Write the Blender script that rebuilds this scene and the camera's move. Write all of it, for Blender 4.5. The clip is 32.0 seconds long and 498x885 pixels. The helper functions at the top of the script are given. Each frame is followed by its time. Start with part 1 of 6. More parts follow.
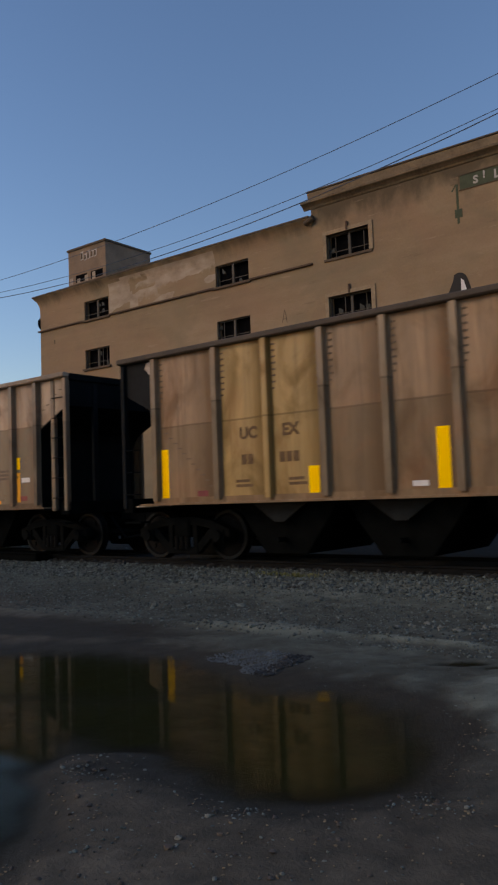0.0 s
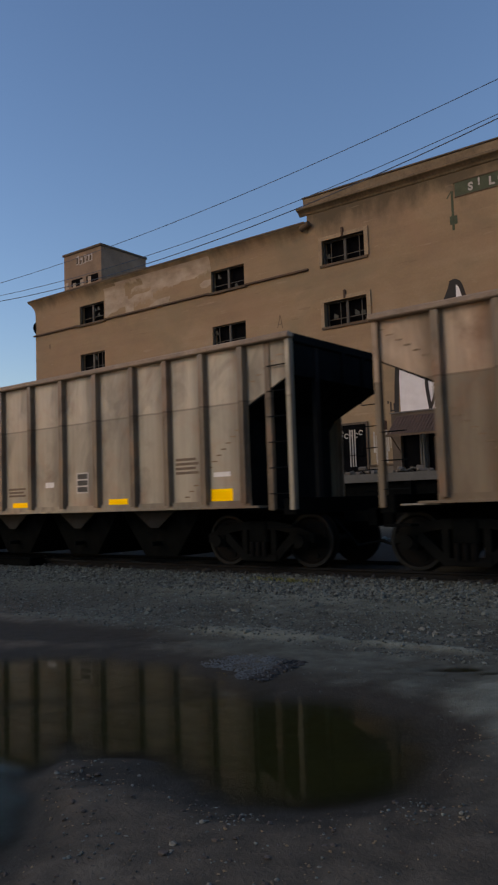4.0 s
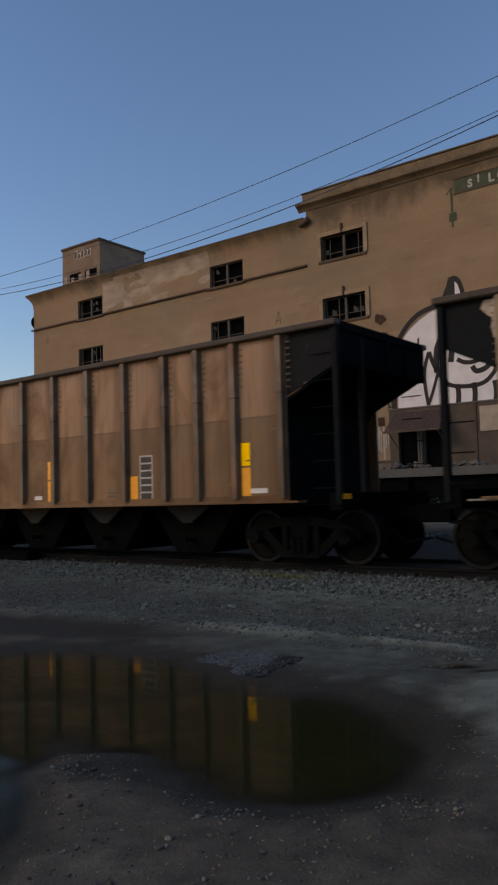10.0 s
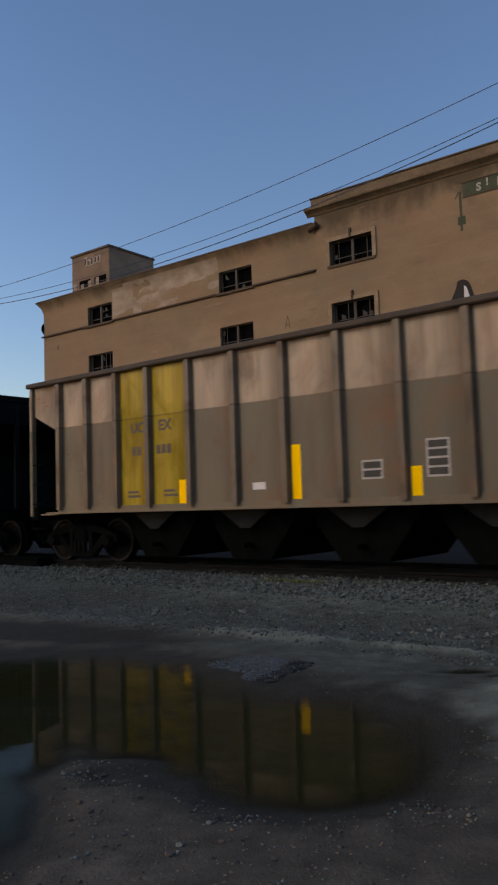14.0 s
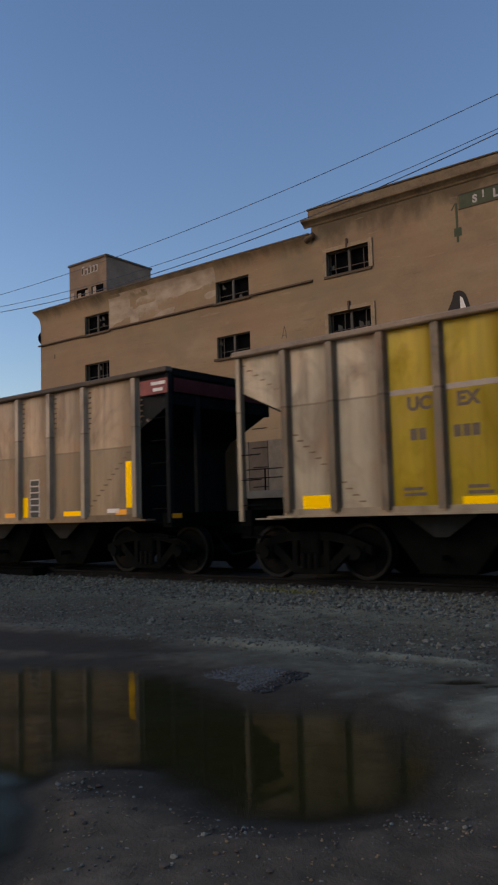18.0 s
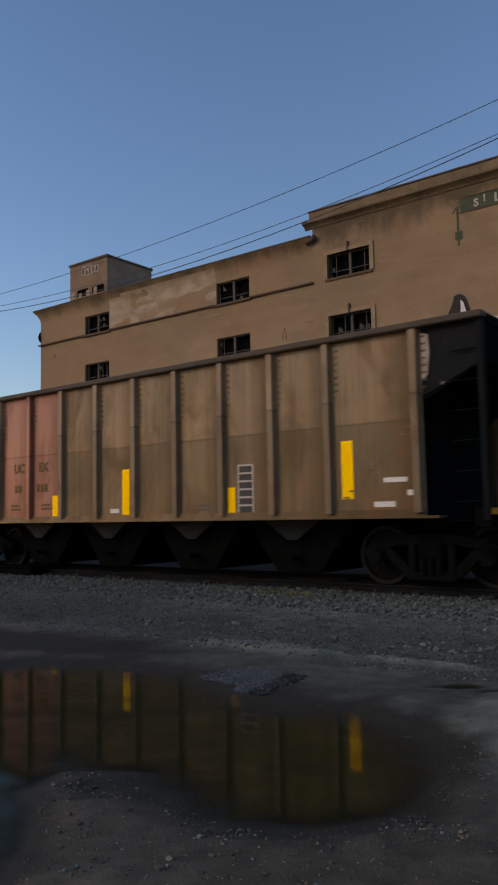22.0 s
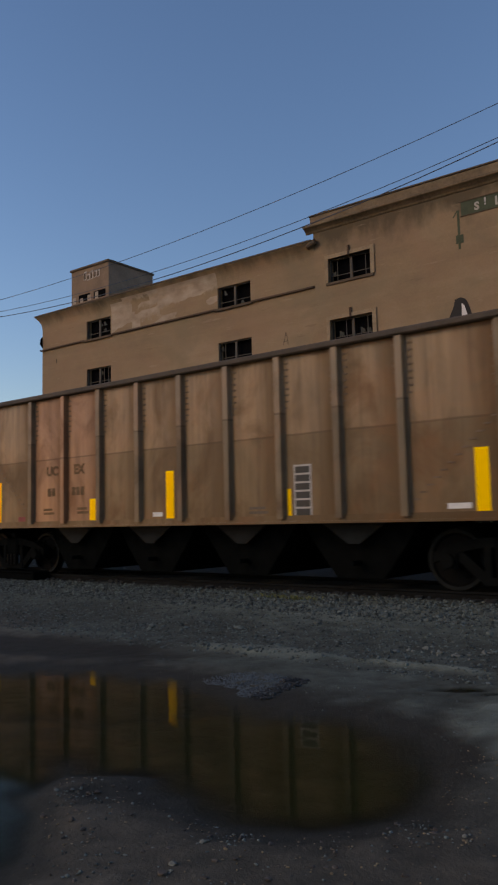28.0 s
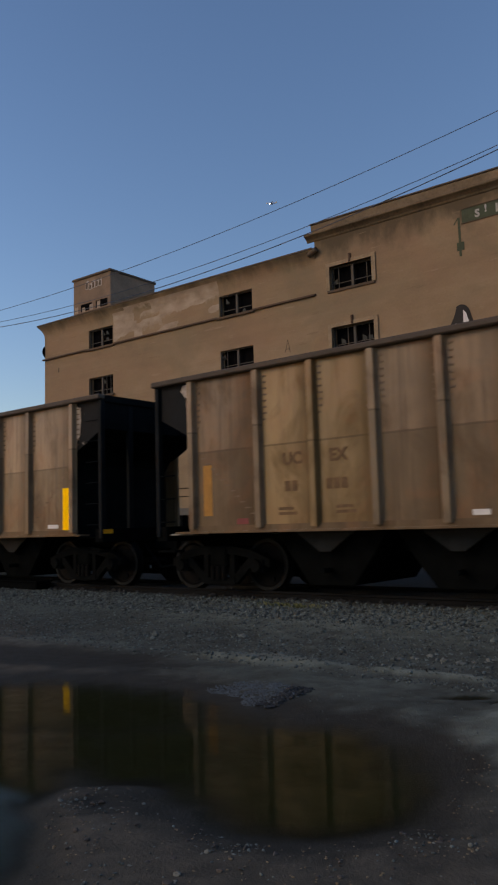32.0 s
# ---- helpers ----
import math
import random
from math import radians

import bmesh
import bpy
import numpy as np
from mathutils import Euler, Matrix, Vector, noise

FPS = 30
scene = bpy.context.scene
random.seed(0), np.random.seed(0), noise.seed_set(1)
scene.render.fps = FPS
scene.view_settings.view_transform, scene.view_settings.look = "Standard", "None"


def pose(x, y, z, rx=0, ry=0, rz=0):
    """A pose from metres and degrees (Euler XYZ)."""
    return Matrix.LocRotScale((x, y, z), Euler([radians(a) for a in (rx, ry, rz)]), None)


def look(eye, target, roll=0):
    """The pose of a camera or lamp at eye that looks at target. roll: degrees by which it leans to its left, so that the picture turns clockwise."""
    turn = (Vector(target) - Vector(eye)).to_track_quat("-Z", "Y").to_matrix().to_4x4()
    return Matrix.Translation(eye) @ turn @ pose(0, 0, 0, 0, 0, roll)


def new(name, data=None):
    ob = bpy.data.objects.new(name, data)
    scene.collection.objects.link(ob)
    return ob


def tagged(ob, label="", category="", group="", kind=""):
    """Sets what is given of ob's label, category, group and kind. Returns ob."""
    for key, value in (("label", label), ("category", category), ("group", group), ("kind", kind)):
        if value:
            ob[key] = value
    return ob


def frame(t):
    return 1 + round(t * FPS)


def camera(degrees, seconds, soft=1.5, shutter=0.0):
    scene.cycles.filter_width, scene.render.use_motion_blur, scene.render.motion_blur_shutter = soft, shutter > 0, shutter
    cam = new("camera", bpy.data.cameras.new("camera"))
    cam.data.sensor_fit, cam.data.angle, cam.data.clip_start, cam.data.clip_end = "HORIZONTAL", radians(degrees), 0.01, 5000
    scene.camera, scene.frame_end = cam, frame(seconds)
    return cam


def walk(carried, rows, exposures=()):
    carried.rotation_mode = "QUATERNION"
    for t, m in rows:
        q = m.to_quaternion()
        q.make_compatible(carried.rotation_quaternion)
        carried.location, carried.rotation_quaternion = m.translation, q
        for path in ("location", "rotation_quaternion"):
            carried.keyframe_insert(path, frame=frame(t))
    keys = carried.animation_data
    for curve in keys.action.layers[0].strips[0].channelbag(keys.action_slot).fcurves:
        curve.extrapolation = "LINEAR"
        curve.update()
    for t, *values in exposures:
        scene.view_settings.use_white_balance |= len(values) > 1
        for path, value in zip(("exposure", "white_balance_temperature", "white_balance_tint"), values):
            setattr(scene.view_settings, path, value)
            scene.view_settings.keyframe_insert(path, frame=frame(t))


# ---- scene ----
# World: x runs along the track (the train's way), y away from the camera, z up; still water lies at z = 0.
CAM = camera(35.45, 32.0, soft=2.2, shutter=0.3)
PATH = [
    (0, pose(-0.005, 0.013, 1.365, 90 + 3.973, 2.062, 38.819)),
    (0.5, pose(-0.004, 0.011, 1.365, 90 + 4.031, 2.027, 38.774)),
    (1, pose(-0.004, 0.009, 1.366, 90 + 4.088, 1.997, 38.693)),
    (1.5, pose(-0.003, 0.007, 1.366, 90 + 4.116, 1.999, 38.622)),
    (2, pose(-0.003, 0.006, 1.366, 90 + 4.092, 2.017, 38.598)),
    (2.5, pose(-0.002, 0.004, 1.367, 90 + 4.054, 1.977, 38.574)),
    (4.5, pose(-0.004, 0.006, 1.366, 90 + 4.372, 1.845, 38.361)),
    (5, pose(-0.004, 0.007, 1.366, 90 + 4.300, 1.727, 38.284)),
    (5.5, pose(-0.004, 0.007, 1.367, 90 + 4.170, 1.661, 38.239)),
    (6, pose(-0.004, 0.005, 1.367, 90 + 4.034, 1.625, 38.201)),
    (6.5, pose(-0.004, 0.006, 1.367, 90 + 3.941, 1.590, 38.186)),
    (7, pose(-0.003, 0.006, 1.368, 90 + 3.941, 1.656, 38.209)),
    (7.5, pose(-0.004, 0.006, 1.367, 90 + 3.971, 1.650, 38.229)),
    (8, pose(-0.003, 0.005, 1.367, 90 + 4.061, 1.736, 38.242)),
    (8.5, pose(-0.003, 0.005, 1.367, 90 + 4.120, 1.733, 38.220)),
    (9, pose(-0.003, 0.004, 1.367, 90 + 4.125, 1.675, 38.197)),
    (9.5, pose(-0.004, 0.005, 1.367, 90 + 4.061, 1.647, 38.198)),
    (10, pose(-0.002, 0.002, 1.368, 90 + 4.019, 1.563, 38.236)),
    (10.5, pose(-0.002, 0.005, 1.367, 90 + 4.013, 1.549, 38.315)),
    (11, pose(-0.002, 0.006, 1.366, 90 + 4.067, 1.545, 38.443)),
    (11.5, pose(-0.002, 0.005, 1.367, 90 + 4.153, 1.641, 38.593)),
    (12, pose(-0.001, 0.006, 1.368, 90 + 4.212, 1.669, 38.724)),
    (12.5, pose(-0.002, 0.008, 1.366, 90 + 4.268, 1.717, 38.848)),
    (13, pose(-0.003, 0.008, 1.366, 90 + 4.323, 1.764, 38.916)),
    (13.5, pose(-0.003, 0.008, 1.366, 90 + 4.376, 1.831, 38.972)),
    (15.5, pose(-0.003, 0.010, 1.365, 90 + 4.652, 1.761, 38.999)),
    (16, pose(-0.002, 0.008, 1.365, 90 + 4.783, 1.756, 38.947)),
    (16.5, pose(-0.002, 0.007, 1.365, 90 + 4.875, 1.755, 38.878)),
    (17, pose(-0.003, 0.007, 1.366, 90 + 4.916, 1.741, 38.810)),
    (17.5, pose(-0.003, 0.007, 1.366, 90 + 4.980, 1.705, 38.762)),
    (18, pose(-0.003, 0.007, 1.365, 90 + 5.118, 1.643, 38.702)),
    (18.5, pose(-0.004, 0.008, 1.365, 90 + 5.343, 1.572, 38.673)),
    (19, pose(-0.005, 0.010, 1.365, 90 + 5.456, 1.433, 38.657)),
    (19.5, pose(-0.005, 0.010, 1.365, 90 + 5.421, 1.301, 38.677)),
    (20, pose(-0.006, 0.010, 1.366, 90 + 5.323, 1.151, 38.671)),
    (20.5, pose(-0.006, 0.009, 1.366, 90 + 5.226, 1.018, 38.664)),
    (21, pose(-0.006, 0.009, 1.366, 90 + 5.183, 1.014, 38.632)),
    (21.5, pose(-0.004, 0.007, 1.367, 90 + 5.219, 1.038, 38.606)),
    (22, pose(-0.003, 0.005, 1.368, 90 + 5.223, 1.092, 38.587)),
    (22.5, pose(-0.003, 0.006, 1.368, 90 + 5.205, 1.154, 38.617)),
    (23, pose(-0.002, 0.006, 1.369, 90 + 5.147, 1.121, 38.651)),
    (23.5, pose(-0.002, 0.005, 1.369, 90 + 5.126, 1.129, 38.686)),
    (24, pose(-0.004, 0.005, 1.368, 90 + 5.144, 1.133, 38.700)),
    (24.5, pose(-0.003, 0.006, 1.368, 90 + 5.158, 1.082, 38.701)),
    (26.5, pose(-0.005, 0.008, 1.366, 90 + 5.285, 1.057, 38.625)),
    (27, pose(-0.004, 0.008, 1.366, 90 + 5.381, 1.164, 38.632)),
    (27.5, pose(-0.003, 0.007, 1.367, 90 + 5.459, 1.252, 38.691)),
    (28, pose(-0.003, 0.006, 1.367, 90 + 5.530, 1.302, 38.740)),
    (28.5, pose(-0.003, 0.007, 1.368, 90 + 5.589, 1.377, 38.795)),
    (29, pose(-0.002, 0.008, 1.367, 90 + 5.688, 1.472, 38.860)),
    (29.5, pose(-0.002, 0.008, 1.367, 90 + 5.782, 1.509, 38.907)),
    (30, pose(-0.003, 0.008, 1.367, 90 + 5.863, 1.548, 38.948)),
    (30.5, pose(-0.002, 0.007, 1.367, 90 + 5.940, 1.567, 38.977)),
    (31, pose(-0.002, 0.006, 1.367, 90 + 6.004, 1.551, 38.983)),
    (31.5, pose(-0.001, 0.004, 1.368, 90 + 6.075, 1.565, 38.961)),
    (32, pose(0.000, 0.003, 1.368, 90 + 6.121, 1.622, 38.956)),
]
walk(CAM, PATH, exposures=((0, 1.36), (5, 1.38), (8, 1.33), (12, 1.36), (16, 1.42), (20, 1.38), (24, 1.33), (27, 1.27), (32, 1.32)))

# ---- sky and light: after sunset, the glow is behind the camera ----
SUN_AZ = radians(235)       # clockwise from +y, behind the camera
world = bpy.data.worlds.new("dusk_sky")
scene.world = world
world.use_nodes = True
wt = world.node_tree
bgn = wt.nodes["Background"]
sky = wt.nodes.new("ShaderNodeTexSky")
sky.sky_type = "NISHITA"
sky.sun_disc = False
sky.sun_elevation = radians(3.0)
sky.sun_rotation = SUN_AZ
sky.altitude = 300
sky.air_density = 1.0
sky.dust_density = 0.15
sky.ozone_density = 2.6
tint = wt.nodes.new("ShaderNodeMix")
tint.data_type, tint.blend_type = "RGBA", "MULTIPLY"
tint.inputs[0].default_value = 1.0
tint.inputs[7].default_value = (1.16, 0.925, 0.98, 1)
wt.links.new(sky.outputs[0], tint.inputs[6])
wt.links.new(tint.outputs[2], bgn.inputs[0])
bgn.inputs[1].default_value = 0.163

sun = new("evening_glow", bpy.data.lights.new("evening_glow", "SUN"))
sun.data.energy = 0.43
sun.data.angle = radians(24)
sun.data.color = (1.0, 0.70, 0.40)
SUN_EL = radians(27)
GLOW_AZ = radians(212)      # middle of the broad afterglow
sun_way = Vector((math.sin(GLOW_AZ) * math.cos(SUN_EL), math.cos(GLOW_AZ) * math.cos(SUN_EL), math.sin(SUN_EL)))
sun.matrix_world = look(sun_way * 60, (0, 0, 0))


# ---- materials ----
def ramp(nt, fac, stops):
    r = nt.nodes.new("ShaderNodeValToRGB")
    while len(r.color_ramp.elements) < len(stops):
        r.color_ramp.elements.new(0.5)
    for e, (p, c) in zip(r.color_ramp.elements, stops):
        e.position, e.color = p, (*c, 1)
    nt.links.new(fac, r.inputs[0])
    return r.outputs[0]


def noise_tex(nt, vec, scale, detail=5, rough=0.6, dist=0.0):
    n = nt.nodes.new("ShaderNodeTexNoise")
    n.inputs["Scale"].default_value, n.inputs["Detail"].default_value = scale, detail
    n.inputs["Roughness"].default_value, n.inputs["Distortion"].default_value = rough, dist
    nt.links.new(vec, n.inputs["Vector"])
    return n.outputs[0]


def mix(nt, fac, a, b, blend="MIX"):
    m = nt.nodes.new("ShaderNodeMix")
    m.data_type, m.blend_type = "RGBA", blend
    for sock, v in ((m.inputs[0], fac), (m.inputs[6], a), (m.inputs[7], b)):
        if hasattr(v, "is_linked"):
            nt.links.new(v, sock)
        elif isinstance(v, (int, float)):
            sock.default_value = v
        else:
            sock.default_value = (*v, 1)
    return m.outputs[2]


def fmath(nt, op, a, b=0.0, c=0.0):
    m = nt.nodes.new("ShaderNodeMath")
    m.operation = op
    for sock, v in zip(m.inputs, (a, b, c)):
        if hasattr(v, "is_linked"):
            nt.links.new(v, sock)
        else:
            sock.default_value = v
    return m.outputs[0]


def start(name):
    m = bpy.data.materials.new(name)
    m.use_nodes = True
    nt = m.node_tree
    bs = nt.nodes["Principled BSDF"]
    co = nt.nodes.new("ShaderNodeTexCoord").outputs["Object"]
    return m, nt, bs, co


def stretch(nt, co, sx, sy, sz):
    mp = nt.nodes.new("ShaderNodeMapping")
    mp.inputs["Scale"].default_value = (sx, sy, sz)
    nt.links.new(co, mp.inputs[0])
    return mp.outputs[0]


def bump(nt, bs, height, strength, dist):
    b = nt.nodes.new("ShaderNodeBump")
    b.inputs["Strength"].default_value, b.inputs["Distance"].default_value = strength, dist
    nt.links.new(height, b.inputs["Height"])
    nt.links.new(b.outputs[0], bs.inputs["Normal"])


def plain(name, color, rough=0.7, metal=0.0, var=0.25, scale=3.0, grain=40.0, bumps=0.15):
    """A material with variation at two scales and a fine relief."""
    m, nt, bs, co = start(name)
    big, fine = noise_tex(nt, co, scale), noise_tex(nt, co, grain, 3)
    f = fmath(nt, "ADD", fmath(nt, "MULTIPLY", big, 0.65), fmath(nt, "MULTIPLY", fine, 0.35))
    lo = [c * (1 - var) for c in color]
    hi = [min(1, c * (1 + var)) for c in color]
    nt.links.new(ramp(nt, f, ((0.3, lo), (0.7, hi))), bs.inputs["Base Color"])
    bs.inputs["Roughness"].default_value, bs.inputs["Metallic"].default_value = rough, metal
    bump(nt, bs, fine, bumps, 0.01)
    return m


def scuffed(name, color, bare, edge=0.60):
    """Dark paint flaked off to paler metal in ragged spots."""
    m, nt, bs, co = start(name)
    n = noise_tex(nt, co, 3.2, 6, 0.6, 0.8)
    fine = noise_tex(nt, co, 35.0, 3)
    nt.links.new(ramp(nt, n, ((0.30, [c * 0.6 for c in color]), (edge - 0.05, color), (edge, color), (edge + 0.035, bare))), bs.inputs["Base Color"])
    bs.inputs["Roughness"].default_value = 0.6
    bump(nt, bs, fine, 0.15, 0.01)
    return m


def dull(m, level):
    b = m.node_tree.nodes["Principled BSDF"]
    b.inputs["Specular IOR Level"].default_value, b.inputs["Metallic"].default_value = level, 0
    return m


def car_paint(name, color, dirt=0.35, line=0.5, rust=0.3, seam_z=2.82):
    """Weathered rail car paint: streaks, grime below the weld line (seam_z), soot clouds, darker sheet edges, rust."""
    m, nt, bs, co = start(name)
    color = [min(0.9, c * f) for c, f in zip(color, (1.10, 1.19, 1.19))]
    sep = nt.nodes.new("ShaderNodeSeparateXYZ")
    nt.links.new(co, sep.inputs[0])
    rnd = nt.nodes.new("ShaderNodeObjectInfo").outputs["Random"]
    # each sheet has its own stains
    comb = nt.nodes.new("ShaderNodeCombineXYZ")
    nt.links.new(fmath(nt, "ADD", sep.outputs[0], fmath(nt, "MULTIPLY", rnd, 60.0)), comb.inputs[0])
    nt.links.new(fmath(nt, "MULTIPLY", rnd, 23.0), comb.inputs[1])
    nt.links.new(sep.outputs[2], comb.inputs[2])
    own = comb.outputs[0]
    streak = noise_tex(nt, stretch(nt, own, 4.0, 5.0, 0.35), 1.6, 6, 0.65)
    blotch = noise_tex(nt, own, 1.1, 5, 0.6, 0.5)
    cloud = noise_tex(nt, stretch(nt, own, 1.0, 1.0, 0.55), 1.3, 6, 0.6, 1.0)
    fine = noise_tex(nt, own, 26.0, 4, 0.7)

    def band(v, lo, hi):
        r = nt.nodes.new("ShaderNodeMapRange")
        r.inputs["From Min"].default_value, r.inputs["From Max"].default_value = lo, hi
        nt.links.new(v, r.inputs["Value"])
        return r.outputs[0]
    base = ramp(nt, fmath(nt, "ADD", fmath(nt, "MULTIPLY", streak, 0.6), fmath(nt, "MULTIPLY", blotch, 0.4)),
                ((0.32, [c * (1 - dirt) for c in color]), (0.68, [min(1, c * 1.12) for c in color])))
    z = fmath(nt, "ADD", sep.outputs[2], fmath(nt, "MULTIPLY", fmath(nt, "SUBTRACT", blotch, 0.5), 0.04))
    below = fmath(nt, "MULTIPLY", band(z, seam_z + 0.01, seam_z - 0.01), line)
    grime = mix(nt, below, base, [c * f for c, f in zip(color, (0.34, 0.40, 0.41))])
    tone = nt.nodes.new("ShaderNodeVectorMath")
    tone.operation = "SCALE"
    nt.links.new(grime, tone.inputs[0])
    nt.links.new(fmath(nt, "MULTIPLY_ADD", rnd, 0.28, 0.84), tone.inputs["Scale"])
    # coal soot in clouds; each sheet darker towards its two side edges
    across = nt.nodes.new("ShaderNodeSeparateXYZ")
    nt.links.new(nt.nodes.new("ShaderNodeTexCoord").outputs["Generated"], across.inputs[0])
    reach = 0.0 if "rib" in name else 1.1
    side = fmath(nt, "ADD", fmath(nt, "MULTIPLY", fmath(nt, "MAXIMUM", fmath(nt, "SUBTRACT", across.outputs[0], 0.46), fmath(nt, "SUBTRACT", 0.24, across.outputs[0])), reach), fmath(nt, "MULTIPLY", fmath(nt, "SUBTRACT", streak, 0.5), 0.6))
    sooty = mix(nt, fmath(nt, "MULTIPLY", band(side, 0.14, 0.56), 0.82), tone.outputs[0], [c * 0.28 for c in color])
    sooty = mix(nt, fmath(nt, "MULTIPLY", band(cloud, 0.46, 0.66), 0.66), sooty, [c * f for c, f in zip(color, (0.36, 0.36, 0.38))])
    # narrow runs of coal dust down the sheets
    runs = noise_tex(nt, stretch(nt, own, 5.0, 5.0, 0.16), 1.5, 5, 0.7)
    sooty = mix(nt, fmath(nt, "MULTIPLY", band(runs, 0.50, 0.68), min(0.8, dirt * 1.4)), sooty, [c * f for c, f in zip(color, (0.34, 0.35, 0.38))])
    seam = fmath(nt, "LESS_THAN", fmath(nt, "ABSOLUTE", fmath(nt, "SUBTRACT", z, seam_z)), 0.016)
    sooty = mix(nt, fmath(nt, "MULTIPLY", seam, 0.6), sooty, [c * 0.3 for c in color])
    rusty = mix(nt, fmath(nt, "MULTIPLY", band(blotch, 0.50, 0.70), rust), sooty, (0.27, 0.105, 0.04))
    rusty = mix(nt, fmath(nt, "MULTIPLY", band(fmath(nt, "ADD", fmath(nt, "MULTIPLY", fine, 0.6), fmath(nt, "MULTIPLY", streak, 0.4)), 0.60, 0.72), rust), rusty, (0.10, 0.045, 0.025))
    nt.links.new(rusty, bs.inputs["Base Color"])
    nt.links.new(fmath(nt, "MULTIPLY_ADD", cloud, 0.3, 0.2), bs.inputs["Roughness"])
    # the darkened parts are matt, bare paint has a sheen
    soot = fmath(nt, "MAXIMUM", band(side, 0.14, 0.56), fmath(nt, "MULTIPLY", band(cloud, 0.46, 0.66), 0.8))
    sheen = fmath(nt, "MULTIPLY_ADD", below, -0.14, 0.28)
    nt.links.new(fmath(nt, "MULTIPLY", sheen, fmath(nt, "MULTIPLY_ADD", soot, -0.9, 1.0)), bs.inputs["Specular IOR Level"])
    bump(nt, bs, blotch, 0.3, 0.04)
    return m


M_RIB = car_paint("dirty_rib_paint", (0.205, 0.145, 0.102), 0.35, 0.3, 0.35)
# black end paint, used too as painted shade on far posts and undersides
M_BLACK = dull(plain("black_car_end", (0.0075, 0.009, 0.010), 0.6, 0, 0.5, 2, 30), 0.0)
M_CHORD = plain("sooty_top_chord", (0.074, 0.056, 0.041), 0.8, 0, 0.35, 2, 30)
M_CHORD_PALE = plain("dusty_top_chord", (0.27, 0.205, 0.15), 0.8, 0, 0.35, 2, 30)
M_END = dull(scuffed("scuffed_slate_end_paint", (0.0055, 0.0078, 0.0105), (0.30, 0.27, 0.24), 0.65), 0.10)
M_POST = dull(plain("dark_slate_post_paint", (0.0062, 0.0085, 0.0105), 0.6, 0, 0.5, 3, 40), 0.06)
M_STAND = plain("rusty_brake_stand", (0.115, 0.078, 0.055), 0.8, 0, 0.4, 4, 40)
M_PEEL = plain("peeled_cream_primer", (0.60, 0.46, 0.35), 0.6, 0, 0.45, 6, 30)
M_CHIP = plain("bare_chipped_steel", (0.40, 0.33, 0.27), 0.6, 0, 0.35, 7, 40)
# running gear: the shade below the cars is put into these near-black colours
M_UNDER = dull(plain("shade_black_underframe", (0.0048, 0.0054, 0.0054), 0.8, 0, 0.5, 4, 50), 0.0)
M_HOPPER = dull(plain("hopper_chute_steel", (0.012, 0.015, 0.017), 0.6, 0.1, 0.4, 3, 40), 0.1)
M_TRUCK = dull(plain("near_black_cast_steel", (0.0050, 0.0058, 0.006), 0.75, 0.2, 0.5, 5, 50), 0.0)
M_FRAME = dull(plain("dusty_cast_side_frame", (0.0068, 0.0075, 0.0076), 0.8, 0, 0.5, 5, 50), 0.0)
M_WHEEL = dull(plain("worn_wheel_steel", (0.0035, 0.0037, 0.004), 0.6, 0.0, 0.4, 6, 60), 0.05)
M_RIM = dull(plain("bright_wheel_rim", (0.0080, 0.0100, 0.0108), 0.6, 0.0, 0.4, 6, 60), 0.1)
# the platform edge's shine is painted in as this pale tone
M_TREAD = plain("lit_tread_plate", (0.26, 0.24, 0.21), 0.55, 0.2, 0.4, 6, 60)
M_WELD = dull(plain("sooty_weld_mark", (0.175, 0.125, 0.085), 0.8, 0, 0.3, 9, 60), 0.1)
M_TAPE = plain("yellow_reflective_tape", (1.0, 0.60, 0.0), 0.42, 0, 0.04, 8, 90, 0.05)
M_TAPE.node_tree.nodes["Principled BSDF"].inputs["Metallic"].default_value = 0.3
M_TAPE.node_tree.nodes["Principled BSDF"].inputs["Specular IOR Level"].default_value = 0.0
M_TAPE_OLD = plain("worn_amber_tape", (0.90, 0.40, 0.01), 0.5, 0, 0.12, 8, 90, 0.05)
M_TAPE_OLD.node_tree.nodes["Principled BSDF"].inputs["Metallic"].default_value = 0.1
M_TAPE_DIM = plain("rubbed_amber_tape", (0.42, 0.20, 0.03), 0.7, 0, 0.25, 8, 90, 0.05)
M_WHITE = plain("white_stencil_paint", (0.72, 0.70, 0.68), 0.6, 0, 0.15, 8, 60, 0.05)
M_INK = plain("black_stencil_paint", (0.03, 0.028, 0.025), 0.6, 0, 0.3, 8, 60, 0.05)
M_LABEL = plain("grimy_label_paint", (0.46, 0.43, 0.40), 0.7, 0, 0.25, 8, 60, 0.05)
M_RED = plain("faded_red_paint", (0.20, 0.030, 0.030), 0.6, 0, 0.3, 6, 60, 0.05)
# dim copy of the red: the end face's shade is in the colour
M_RED_DIM = dull(plain("shaded_red_paint", (0.055, 0.012, 0.012), 0.7, 0, 0.4, 3, 40, 0.05), 0.1)
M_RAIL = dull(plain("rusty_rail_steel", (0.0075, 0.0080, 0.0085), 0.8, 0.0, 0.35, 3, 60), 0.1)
M_TIE = plain("creosoted_tie", (0.013, 0.012, 0.011), 0.9, 0, 0.4, 4, 30)
M_STONE = plain("ballast_stone", (0.082, 0.094, 0.084), 0.9, 0, 0.45, 9, 60)


